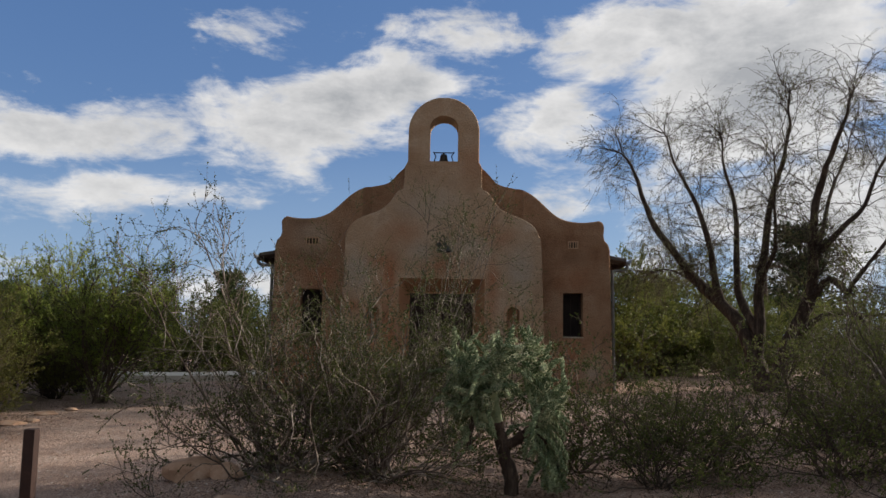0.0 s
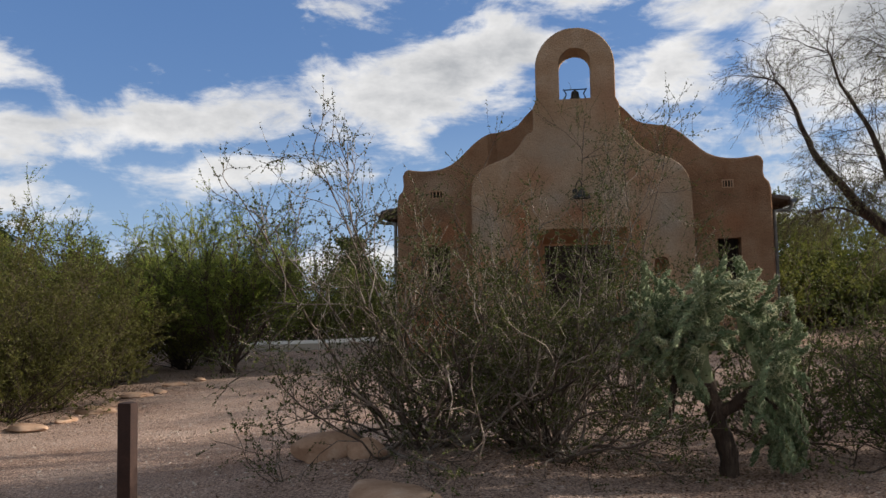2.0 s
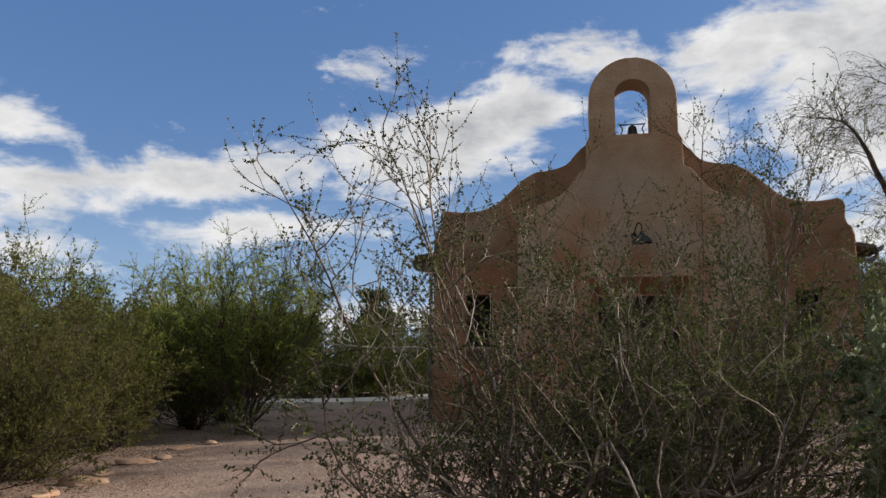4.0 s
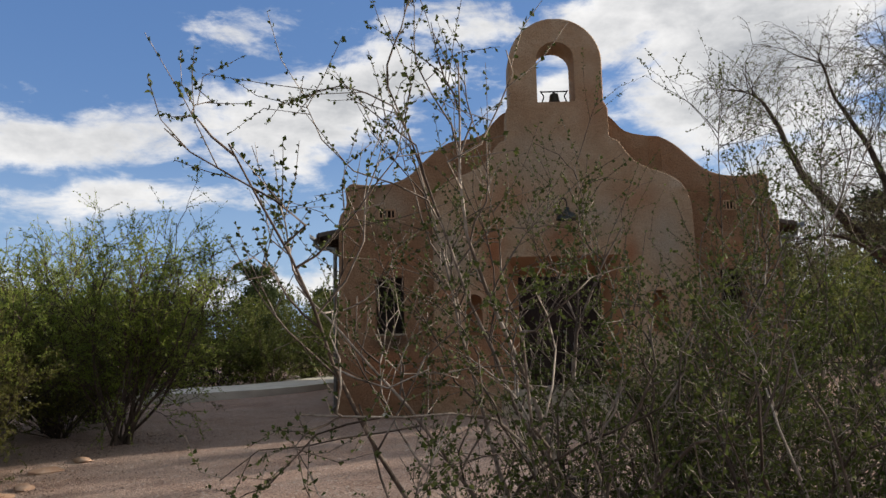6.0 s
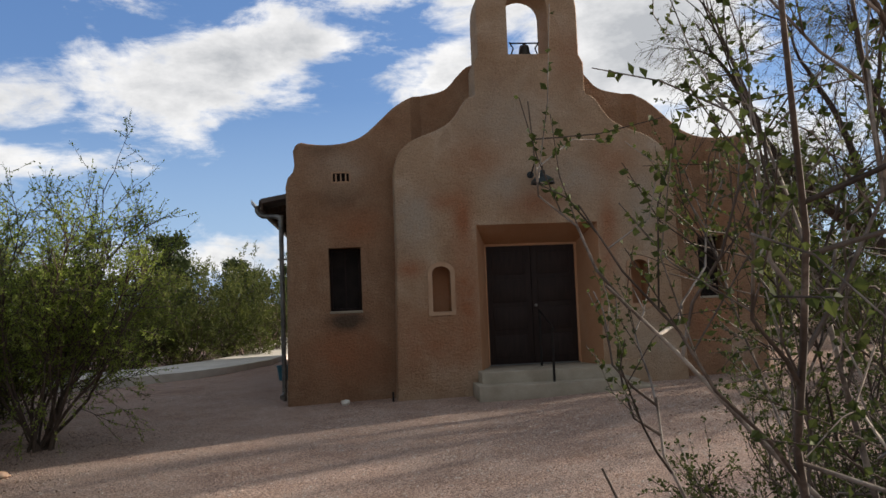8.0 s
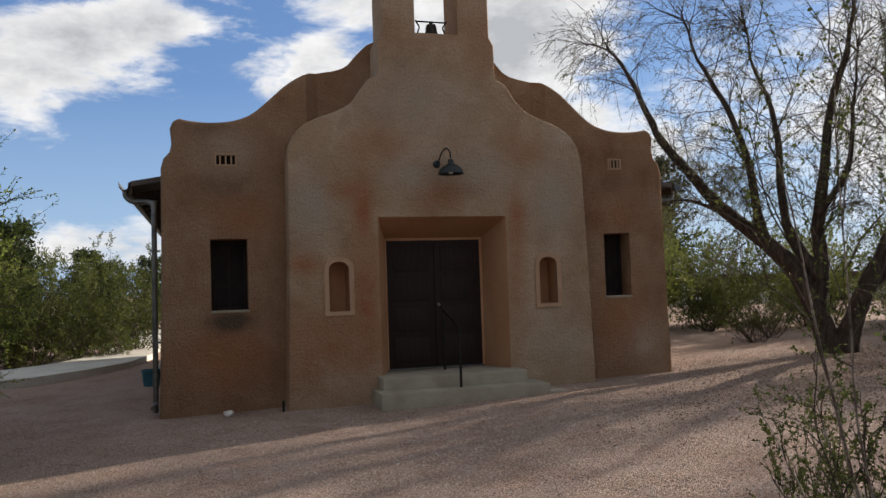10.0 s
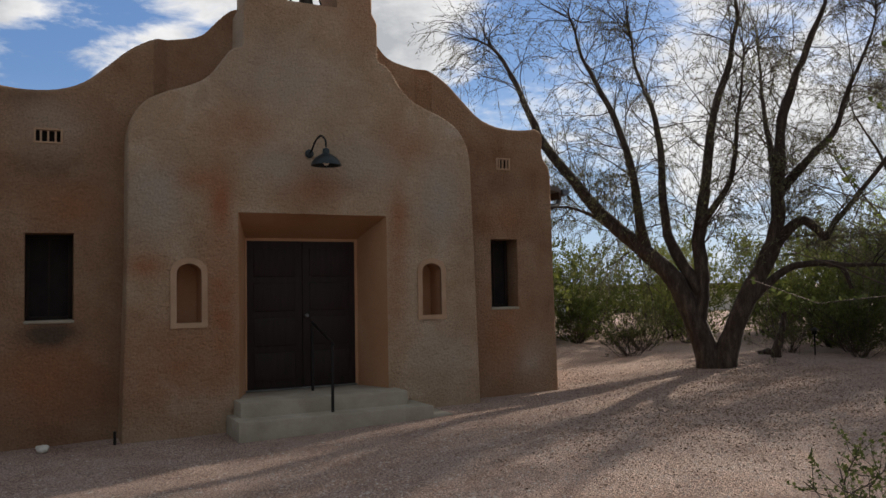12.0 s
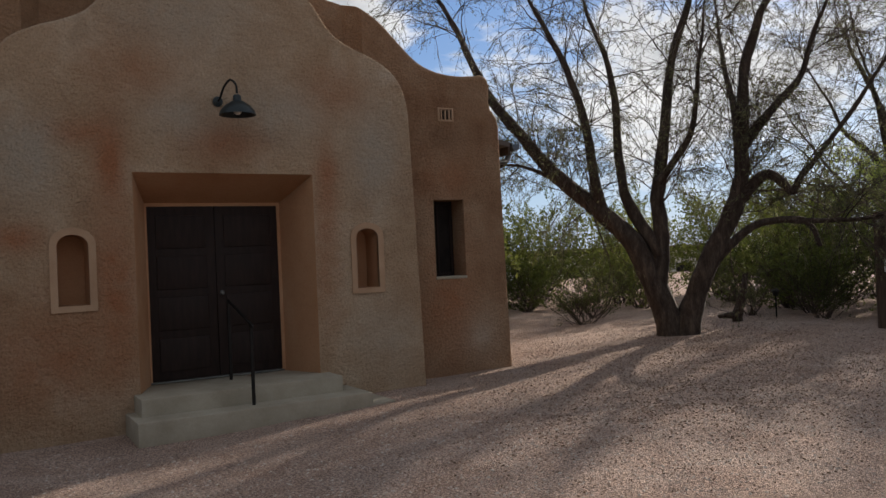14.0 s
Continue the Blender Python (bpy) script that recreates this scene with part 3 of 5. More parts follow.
# nave behind the front wall
for s in (-1, 1):
    x0, x1 = sorted((s * 3.85, s * 4.15))
    part("side_wall", boxed((x0, BACK - 0.02, -0.9), (x1, 12.0, 3.05)), STUCCO, chapel)
part("rear_wall", boxed((-3.85, 11.7, -0.9), (3.85, 11.99, 3.05)), STUCCO, chapel)
part("nave_floor", boxed((-3.85, BACK - 0.02, -0.3), (3.85, 11.7, -0.1)), CONCRETE, chapel)
for s in (-1, 1):
    bm = prism([(s * 0.0, 3.86), (s * 4.72, 3.02), (s * 4.72, 3.10), (s * 0.0, 3.95)], BACK - 0.06, 12.3)
    roof = part("roof", bm, ROOF, chapel, "low dark roof slope with open eaves")
    for k in range(14):
        y = 0.9 + k * 0.8
        bm = prism([(s * 3.9, 3.035), (s * 4.66, 2.90), (s * 4.66, 3.0), (s * 3.9, 3.135)], y, y + 0.07)
        part("rafter_tail", bm, WOOD, roof)
    part("fascia", boxed((min(s * 4.70, s * 4.735), BACK - 0.05, 2.90), (max(s * 4.70, s * 4.735), 12.2, 3.09)), WOOD, roof)
    bm = bmesh.new()
    prof = [(-0.075, 0.05), (-0.07, -0.03), (-0.04, -0.07), (0.02, -0.075), (0.06, -0.05), (0.075, 0.05), (0.068, 0.05), (0.055, -0.042), (0.018, -0.066), (-0.036, -0.062), (-0.062, -0.025), (-0.068, 0.05)]
    part("gutter", prism([(s * 4.815 + x, 3.03 + z) for x, z in prof], BACK - 0.1, 12.2), GALV, chapel, "half-round weathered metal eaves gutter")
    bm = bmesh.new()
    tube(bm, smooth_line([(s * 4.81, 0.42, 2.98), (s * 4.80, 0.42, 2.88), (s * 4.70, 0.38, 2.80), (s * 4.48, 0.30, 2.78), (s * 4.39, 0.26, 2.72), (s * 4.385, 0.25, 2.55), (s * 4.40, 0.22, -0.20), (s * 4.40, 0.16, -0.32), (s * 4.43, 0.02, -0.36)], 4), 0.042, 10)
    part("downspout", bm, GALV, chapel, "round grey metal downspout with elbows")
    for z in (0.6, 2.0):
        part("pipe_strap", boxed((min(s * 4.30, s * 4.45), 0.19, z), (max(s * 4.30, s * 4.45), 0.285, z + 0.03)), GALV, chapel)

# steps
steps = thing("entrance_steps", (0, 0, 0), "broad grey concrete entrance steps below the double door", "steps")
part("landing", boxed((-1.12, -1.02, -0.62), (1.19, 0.02, -0.018), 0.015), CONCRETE, steps)
part("step", boxed((-1.22, -1.36, -0.62), (1.42, -0.62, -0.205), 0.015), CONCRETE, steps)
part("step", boxed((-1.19, -1.34, -0.62), (1.72, -0.60, -0.335), 0.015), CONCRETE, steps)

rail = thing("handrail", (0.05, -1.15, -0.205), "slim black iron handrail on the entrance steps", "handrail")
for y, z0, z1 in ((0.0, 0.0, 0.90), (0.86, 0.187, 1.14)):
    bm = bmesh.new()
    tube(bm, [(0, y, z0), (0, y, z1)], 0.021, 8)
    part("rail_post", bm, IRON, rail)
bm = bmesh.new()
tube(bm, smooth_line([(0, -0.05, 0.86), (0, 0.0, 0.90), (0, 0.43, 1.02), (0, 0.86, 1.14)], 4), 0.018, 8)
part("rail_bar", bm, IRON, rail)

# lamp over the door
lamp = thing("wall_lamp", (0.02, BAY, 3.225), "dark green gooseneck barn lamp on the stucco", "lamp")
bm = bmesh.new()
lathe(bm, [(0.06, 0), (0.06, 0.02), (0.03, 0.035)], 16, pose(-0.09, 0.0, 0.05, 90))
part("mounting_plate", bm, LAMP, lamp)
bm = bmesh.new()
tube(bm, smooth_line([(-0.09, 0.0, 0.05), (-0.08, -0.08, 0.08), (-0.05, -0.16, 0.20), (0.0, -0.24, 0.265), (0.045, -0.30, 0.20), (0.05, -0.31, 0.10)], 5), 0.013, 8)
part("gooseneck", bm, IRON, lamp)
bm = bmesh.new()
lathe(bm, [(0.03, 0.085), (0.046, 0.07), (0.05, 0.015), (0.085, -0.005), (0.145, -0.045), (0.188, -0.095), (0.208, -0.15), (0.195, -0.147), (0.14, -0.055), (0.05, -0.012)], 28, pose(0.05, -0.31, 0.0))
part("shade", bm, LAMP, lamp, "wide dark metal shade")
bm = bmesh.new()
bmesh.ops.create_uvsphere(bm, u_segments=12, v_segments=8, radius=0.05, matrix=pose(0.05, -0.31, -0.10))
part("bulb", bm, WHITE, lamp)

# bell in the arch
bell = thing("bell", (0.0, -0.30, 5.395), "small dark bronze bell on an iron stand in the arch", "bell")
bm = bmesh.new()
lathe(bm, [(0.035, 0.25), (0.075, 0.235), (0.09, 0.19), (0.10, 0.11), (0.125, 0.05), (0.155, 0.03), (0.15, 0.025), (0.09, 0.06), (0.06, 0.2)], 24)
part("bell_body", bm, BRONZE, bell)
bm = bmesh.new()
tube(bm, [(-0.27, 0, 0.30), (-0.24, 0, 0.285), (0.24, 0, 0.285), (0.27, 0, 0.30)], 0.014, 8)
part("yoke", bm, IRON, bell)
bm = bmesh.new()
tube(bm, [(0, 0, 0.235), (0, 0, 0.29)], 0.03, 8)
part("hanger", bm, IRON, bell)
for s in (-1, 1):
    bm = bmesh.new()
    tube(bm, smooth_line([(s * 0.235, 0, 0.0), (s * 0.23, 0, 0.1), (s * 0.20, 0, 0.19), (s * 0.235, 0, 0.25), (s * 0.255, 0, 0.29)], 4), 0.013, 8)
    part("stand_leg", bm, IRON, bell)
bm = bmesh.new()
tube(bm, [(0, 0, 0.12), (0, 0, 0.03)], [0.008, 0.02], 6)
part("clapper", bm, IRON, bell)


def rock(name, x, y, sx, sy, sz, seed, label, mat=ROCK, sink=0.3):
    ob = thing(name, (x, y, ground_z(x, y)), label, "rock")
    bm = bmesh.new()
    bmesh.ops.create_icosphere(bm, subdivisions=3, radius=1.0)
    for v in bm.verts:
        p = v.co.copy()
        f = 1 + 0.35 * noise.noise(p * 1.1 + Vector((seed * 7.3, 0, 0))) + 0.12 * noise.noise(p * 3.1 + Vector((0, seed, 0)))
        v.co = Vector((p.x * sx * f, p.y * sy * f, (p.z * f + 1 - 2 * sink) * sz))
    bmesh.ops.rotate(bm, verts=bm.verts, cent=(0, 0, 0), matrix=Matrix.Rotation(seed * 1.7, 3, "Z"))
    part("stone", bm, mat, ob)
    return ob


rock("white_stone", -3.35, -0.55, 0.11, 0.07, 0.05, 3, "pale stone lying at the foot of the wall", PALE, 0.1)
rock("flat_boulder", -1.45, -13.6, 0.42, 0.26, 0.06, 5, "low flat tan boulder sunk in gravel", ROCK, 0.45)
rock("boulder", -2.15, -12.6, 0.30, 0.2, 0.14, 6, "rounded tan boulder under the bush")
rock("boulder", -1.85, -12.75, 0.16, 0.12, 0.09, 9, "small rounded tan boulder under the bush")
for i, (x, y, k) in enumerate(((-6.6, -10.2, 1.0), (-6.55, -9.5, 0.7), (-6.7, -8.6, 1.1), (-6.9, -7.9, 0.8), (-7.1, -6.9, 1.0), (-7.0, -6.3, 0.7), (-7.3, -5.2, 0.8), (-7.2, -4.4, 0.7))):
    rock("edging_stone", x, y, 0.26 * k, 0.15 * k, 0.06 * k, 11 + i, "tan stone edging the planted strip")
bm = bmesh.new()
tube(bm, [(0, 0, -0.1), (0, 0, 0.16)], 0.018, 8)
stub = thing("pipe_stub", (-2.56, -0.62, ground_z(-2.56, -0.62)), "short dark pipe stub rising from the gravel by the wall", "pipe")
part("pipe", bm, IRON, stub)

# pale slab beside the chapel
slab = thing("concrete_path", (0, 0, 0), "pale concrete path edged by a low kerb", "path", kind="structure")
lo = [(-30.0, 4.3), (-9.0, 5.6), (-7.3, 6.6), (-6.4, 7.9), (-5.6, 9.6), (-5.2, 12.5), (-5.2, 30.0)]
bm = bmesh.new()
top = [bm.verts.new((x, y, -0.36)) for x, y in lo] + [bm.verts.new((x, y, -0.36)) for x, y in ((-6.6, 30), (-6.8, 13.2), (-7.6, 10.4), (-8.6, 8.9), (-10.0, 8.0), (-30, 7.0))]
face = bm.faces.new(top)
out = bmesh.ops.extrude_face_region(bm, geom=[face])["geom"]
bmesh.ops.translate(bm, vec=(0, 0, -0.5), verts=[v for v in out if isinstance(v, bmesh.types.BMVert)])
part("kerb_slab", bm, PALE, slab)


def square_post(name, x, y, w, z1, mat, label, category="post"):
    z0 = ground_z(x, y)
    ob = thing(name, (x, y, z0), label, category)
    bm = bmesh.new()
    box(bm, (-w / 2, -w / 2, -0.3), (w / 2, w / 2, z1 - z0), 0.008)
    part("post_body", bm, mat, ob)
    return ob


square_post("bollard_post", -2.83, -14.48, 0.085, 0.23, POST, "short rusty brown square post in the gravel")
rp = square_post("fence_post", 11.0, -1.9, 0.2, 1.8, WOOD, "tall dark timber post with a small white box")
part("white_box", boxed((-0.16, -0.13, 0.98), (-0.02, -0.095, 1.22), 0.01), WHITE, rp, "small white switch box")

# ---------------------------------------------------------------- planting


def bend(rng, p, d, length, k, wander, lift):
    """Points of one branch that wanders and turns up (or down) as it grows."""
    pts = [p]
    for _ in range(k):
        d = d + rng.normal(0, wander, 3) + np.array((0, 0, lift))
        d = d / np.linalg.norm(d)
        p = p + d * (length / k)
        pts.append(p)
    return np.array(pts)


def at_share(pts, s):
    i = min(int(s * (len(pts) - 1)), len(pts) - 2)
    f = s * (len(pts) - 1) - i
    d = pts[i + 1] - pts[i]
    return pts[i] * (1 - f) + pts[i + 1] * f, d / np.linalg.norm(d)


def branches_mesh(name, lines, sides):
    """Tapered branches, each (points, first radius, last radius), in one mesh."""
    verts, faces, base = [], [], 0
    ring = [(math.cos(2 * math.pi * k / sides), math.sin(2 * math.pi * k / sides)) for k in range(sides)]
    for pts, r0, r1 in lines:
        n = len(pts)
        d = np.gradient(pts, axis=0)
        d /= np.linalg.norm(d, axis=1)[:, None] + 1e-9
        ref = np.array((0.31, 0.95, 0.05)) if abs(d[0][1]) < 0.8 else np.array((0.95, 0.1, 0.3))
        a = np.cross(d, ref)
        a /= np.linalg.norm(a, axis=1)[:, None] + 1e-9
        b = np.cross(d, a)
        r = np.linspace(r0, r1, n)[:, None]
        for c, s in ring:
            verts.append(pts + (a * c + b * s) * r)
        for k in range(sides):
            k2 = (k + 1) % sides
            for i in range(n - 1):
                faces.append((base + k * n + i, base + k2 * n + i, base + k2 * n + i + 1, base + k * n + i + 1))
        base += n * sides
    mesh = bpy.data.meshes.new(name)
    mesh.from_pydata(np.concatenate(verts).tolist(), [], faces)
    mesh.shade_smooth()
    return mesh


def leaves_mesh(name, rng, sites, ways, length, width, hang=0.0):
    """Small folded leaves that stand off the given places."""
    n = len(sites)
    ax = ways * 0.6 + rng.normal(0, 0.7, (n, 3)) + np.array((0, 0, -hang))
    ax /= np.linalg.norm(ax, axis=1)[:, None] + 1e-9
    sd = np.cross(ax, rng.normal(0, 1, (n, 3)))
    sd /= np.linalg.norm(sd, axis=1)[:, None] + 1e-9
    up = np.cross(ax, sd)
    l = length * rng.uniform(0.6, 1.35, (n, 1))
    w = width * rng.uniform(0.6, 1.3, (n, 1))
    v = np.stack([sites, sites + ax * l * 0.5 + sd * w + up * w * 0.5, sites + ax * l, sites + ax * l * 0.5 - sd * w + up * w * 0.5], 1).reshape(-1, 3)
    f = np.arange(4 * n).reshape(-1, 4)
    tri = np.concatenate([f[:, [0, 1, 2]], f[:, [0, 2, 3]]])
    mesh = bpy.data.meshes.new(name)
    mesh.from_pydata(v.tolist(), [], tri.tolist())
    return mesh


def shrub(name, seed, at, label, height, spread, stems, subs, twigs, leaves, leaf_len, leaf_mat, twig_mat=TWIG, r0=0.014, bare=0.3, lean=(0, 0), wander=0.16, lift=0.06, sub_len=0.38, fan=(8, 62), category="bush", group="", hang=0.0, leaders=(), clear=None, single=False, leaf_wide=0.3, foot_wide=0.07, fine=True):
    """A many-stemmed desert shrub: wiry stems from one foot, side shoots, twigs and small leaves. leaders: (turn, tilt, length) of tall stems."""
    rng = np.random.default_rng(seed)
    ob = thing(name, at, label, category, group)
    stem_lines, twig_lines, sites, ways = [], [], [], []

    def free(line):
        return clear is None or clear(line)

    plan = []
    for i in range(stems):
        turn = 2 * math.pi * (i * 0.618 + rng.uniform(-0.08, 0.08))
        tilt = radians(rng.uniform(*fan))
        length = rng.uniform(0.72, 1.06) * (height * math.cos(tilt) + spread * math.sin(tilt))
        plan.append((turn, tilt, length, wander, lift, bare))
    plan += [(radians(turn), radians(tilt), length, wander * 0.26, 0.012, 0.5) for turn, tilt, length in leaders]
    for turn, tilt, length, wob, rise, low in plan:
        d = np.array((math.cos(turn) * math.sin(tilt) + lean[0], math.sin(turn) * math.sin(tilt) + lean[1], math.cos(tilt)))
        d /= np.linalg.norm(d)
        foot = np.array((rng.normal(0, foot_wide), rng.normal(0, foot_wide), -0.06))
        pts = bend(rng, foot, d, length, 12, wob, rise)
        while len(pts) > 4 and not free(pts):
            pts = pts[:-2]
        stem_lines.append((pts, r0 * rng.uniform(0.7, 1.3), r0 * 0.22))
        for _ in range(subs):
            s = rng.uniform(low, 1.0)
            p, dd = at_share(pts, s)
            d2 = dd + rng.normal(0, 0.62, 3) + np.array((0, 0, 0.22))
            d2 /= np.linalg.norm(d2)
            sub = bend(rng, p, d2, length * sub_len * (1.15 - 0.6 * s) * rng.uniform(0.6, 1.2), 5 if fine else 3, wander * 1.15, lift)
            if not free(sub):
                continue
            twig_lines.append((sub, r0 * 0.36, r0 * 0.13))
            for _ in range(twigs):
                p3, d3 = at_share(sub, rng.uniform(0.25, 1.0))
                d4 = d3 + rng.normal(0, 0.6, 3) + np.array((0, 0, 0.15 - hang))
                d4 /= np.linalg.norm(d4)
                tw = bend(rng, p3, d4, length * 0.13 * rng.uniform(0.5, 1.3), 2, wander, lift - hang * 0.3)
                if not free(tw):
                    continue
                if fine:
                    twig_lines.append((tw, r0 * 0.15, r0 * 0.08))
                for _ in range(leaves):
                    q, dq = at_share(tw, rng.uniform(0.1, 1.0))
                    sites.append(q), ways.append(dq)
    if single:
        for line in stem_lines:
            link("stem", branches_mesh("stem", [line], 6), twig_mat, ob)
    else:
        link("branching", branches_mesh("branching", stem_lines, 5), twig_mat, ob)["kind"] = "stuff"
    link("twig_growth", branches_mesh("twig_growth", twig_lines, 3), twig_mat, ob)["kind"] = "stuff"
    if sites:
        link("foliage", leaves_mesh("foliage", rng, np.array(sites), np.array(ways), leaf_len, leaf_len * leaf_wide, hang), leaf_mat, ob)["kind"] = "stuff"
    return ob


def on_ground(x, y):
    return (x, y, ground_z(x, y))


def again(ob, x, y, turn, size, label=""):
    c = copy_thing(ob, pose(x, y, ground_z(x, y), 0, 0, turn) @ Matrix.Scale(size, 4))
    if label:
        c["label"] = label
    return c


# front: the big creosote bush, a second one, the bare thorny ones
def path_side(line):
    """Keeps the walking line past the bush free: low branches stay to its right, only tall ones arch over it."""
    w = line + np.array((-1.35, -12.45, -0.4))
    along = np.maximum(0.0, w[:, 1] + 13.35)
    clear_side = w[:, 0] > np.maximum(-3.05, -3.4 + 0.62 * along)
    above = w[:, 2] > 1.5 + 0.36 * np.hypot(w[:, 0] + 3.5, along)
    return bool(np.all((clear_side | above) & (w[:, 1] > -14.3)))


shrub("creosote_bush", 4, on_ground(-1.35, -12.45), "tall straggly creosote bush with pale grey stems and small olive leaves", 1.1, 1.85, 48, 9, 6, 14, 0.018, LEAF, r0=0.014, bare=0.2, wander=0.30, lift=0.07, fan=(24, 86), clear=path_side, single=True, foot_wide=0.16, leaf_wide=0.42,
      leaders=((183, 30, 2.7), (194, 28, 2.5), (188, 34, 2.5), (178, 25, 2.6), (172, 17, 2.3), (10, 33, 2.2)))
creo = shrub("creosote_bush", 8, on_ground(-0.4, -12.4), "twiggy creosote bush, half bare, beside the cactus", 1.3, 1.3, 36, 9, 5, 9, 0.022, LEAF, twig_mat=TWIG, r0=0.012, bare=0.15, wander=0.3, lift=0.08, fan=(10, 70), single=True, foot_wide=0.1, clear=path_side)
thorn = shrub("thorn_bush", 15, on_ground(2.95, -11.9), "low brown thorny bush, nearly bare", 1.05, 1.35, 26, 8, 5, 6, 0.030, LEAF, twig_mat=TWIG_DARK, r0=0.010, bare=0.12, wander=0.3, fan=(15, 75), group="thorn bushes")
for x, y, turn, size in ((1.55, -11.3, 70, 1.25), (2.3, -12.5, 160, 0.95), (4.3, -11.9, 140, 1.1), (5.0, -9.9, 200, 1.2), (3.3, -9.4, 20, 0.9), (6.2, -12.2, 280, 1.3), (7.2, -9.4, 330, 1.25), (4.9, -13.6, 100, 1.15), (8.6, -11.6, 10, 1.4)):
    again(thorn, x, y, turn, size)

# the outer ones stand out of view, added to shade the ground in front
for x, y, turn, size in ((5.6, -11.2, 40, 1.35), (7.4, -12.8, 120, 1.6), (6.6, -8.4, 200, 1.35), (9.2, -10.6, 300, 1.6), (9.8, -13.2, 20, 1.8)):
    again(creo, x, y, turn, size, "leafy creosote bush among the thorn bushes")

shrub("creosote_bush", 31, on_ground(-0.62, -12.15), "dense upright creosote bush between the tall one and the cactus", 1.75, 1.0, 22, 9, 6, 13, 0.019, LEAF, twig_mat=TWIG, r0=0.012, bare=0.2, wander=0.24, lift=0.06, fan=(6, 58), single=True, foot_wide=0.12, leaf_wide=0.42,
      clear=lambda line: bool(np.all(line[:, 0] > -0.75)))


def yard_side(line):
    """Keeps the open yard before the chapel clear of the bush."""
    w = line + np.array((-0.3, -9.7, -0.4))
    return bool(np.all((w[:, 0] > -1.7) & (w[:, 1] + 10.0 < 0.56 * (w[:, 0] + 2.7) - 0.15)))


shrub("creosote_bush", 29, on_ground(-0.3, -9.7), "open leafy creosote bush with a few tall wands", 1.25, 1.35, 26, 8, 5, 14, 0.019, LEAF, twig_mat=TWIG, r0=0.012, bare=0.3, wander=0.22, lift=0.05, fan=(12, 84), single=True, foot_wide=0.12, leaf_wide=0.42, clear=yard_side,
      leaders=((200, 16, 3.0), (220, 30, 2.7), (265, 14, 3.1), (320, 20, 3.2), (230, 48, 2.2), (205, 58, 2.0)))

shrub("creosote_bush", 37, on_ground(0.35, -9.9), "tall leafy creosote bush behind the cactus", 2.0, 1.1, 24, 9, 6, 13, 0.020, LEAF, twig_mat=TWIG, r0=0.012, bare=0.25, wander=0.18, lift=0.05, fan=(4, 44), single=True, foot_wide=0.12, leaf_wide=0.42, clear=yard_side,
      leaders=((200, 12, 2.9), (100, 10, 3.0), (340, 16, 2.9), (270, 14, 3.0)))

# left: the thicket
hedge = shrub("thicket_bush", 21, on_ground(-8.0, -10.2), "dense olive-green desert shrub in the thicket", 1.95, 1.6, 34, 11, 5, 10, 0.047, LEAF_OLIVE, twig_mat=TWIG_DARK, r0=0.011, bare=0.10, fan=(4, 74), group="thicket beside the path", leaf_wide=0.26)
hedge_b = shrub("thicket_bush", 22, on_ground(-8.3, -7.4), "dense olive-green desert shrub in the thicket", 2.05, 1.6, 34, 11, 5, 10, 0.046, LEAF_OLIVE, twig_mat=TWIG_DARK, r0=0.011, bare=0.10, fan=(4, 74), group="thicket beside the path", leaf_wide=0.26)
for i, (x, y, s) in enumerate(((-7.5, -11.7, 0.7), (-7.45, -9.4, 0.75), (-7.65, -8.2, 0.75), (-7.9, -12.2, 0.88), (-9.9, -12.0, 1.0), (-10.2, -9.4, 1.05), (-8.5, -5.4, 0.9), (-10.3, -6.2, 1.1), (-9.3, -3.9, 0.95), (-8.9, -1.6, 0.95), (-9.4, 0.9, 1.0))):
    again((hedge, hedge_b)[i % 2], x, y, 67 * i, s)
far_bush = shrub("far_bush", 23, on_ground(-12.6, -7.6), "dense olive-green desert shrub farther off", 2.3, 1.8, 22, 9, 5, 8, 0.085, LEAF_FAR, twig_mat=TWIG_DARK, r0=0.013, bare=0.08, fan=(4, 76), group="far bushes", leaf_wide=0.22, fine=False)
for i, (x, y, s) in enumerate(((-12.4, -10.5, 1.1), (-11.0, -3.4, 1.05), (-13.4, -4.6, 1.15), (-12.4, -13.0, 0.95), (-14.8, -9.5, 1.15), (-15.2, -13.0, 1.1), (-11.8, -0.4, 1.1), (-14.4, -1.6, 1.2), (-17.5, -6.0, 1.3), (-8.2, 11.6, 1.05), (-6.6, 12.8, 1.0), (-10.0, 11.4, 1.1), (-12.0, 12.0, 1.2), (-5.9, 15.0, 1.1), (-8.0, 17.0, 1.3), (-10.6, 16.0, 1.3), (-14.5, 11.0, 1.3), (-11.4, 3.6, 1.1), (-13.5, 5.8, 1.2))):
    again(far_bush, x, y, 67 * i, s)
palo = shrub("palo_verde_tree", 35, on_ground(-7.35, -2.8), "young palo verde tree with feathery light-green foliage", 2.9, 2.3, 20, 18, 8, 14, 0.045, LEAF_GREEN, twig_mat=TWIG_DARK, r0=0.022, bare=0.24, fan=(5, 50), wander=0.12, lift=0.02, sub_len=0.36, category="tree", group="palo verde trees", hang=0.12, leaf_wide=0.22)
again(palo, -9.6, -0.6, 80, 1.05)
again(palo, -9.6, -4.6, 250, 0.9)
again(palo, 16.4, -1.6, 20, 1.15)
again(palo, 18.4, 0.6, 200, 1.3)
for i, (x, y, s) in enumerate(((13.2, 1.0, 0.9), (14.2, -1.3, 0.95), (13.2, -3.6, 0.9))):
    again(far_bush, x, y, 90 * i + 15, s, "dense olive-green shrub beyond the post")


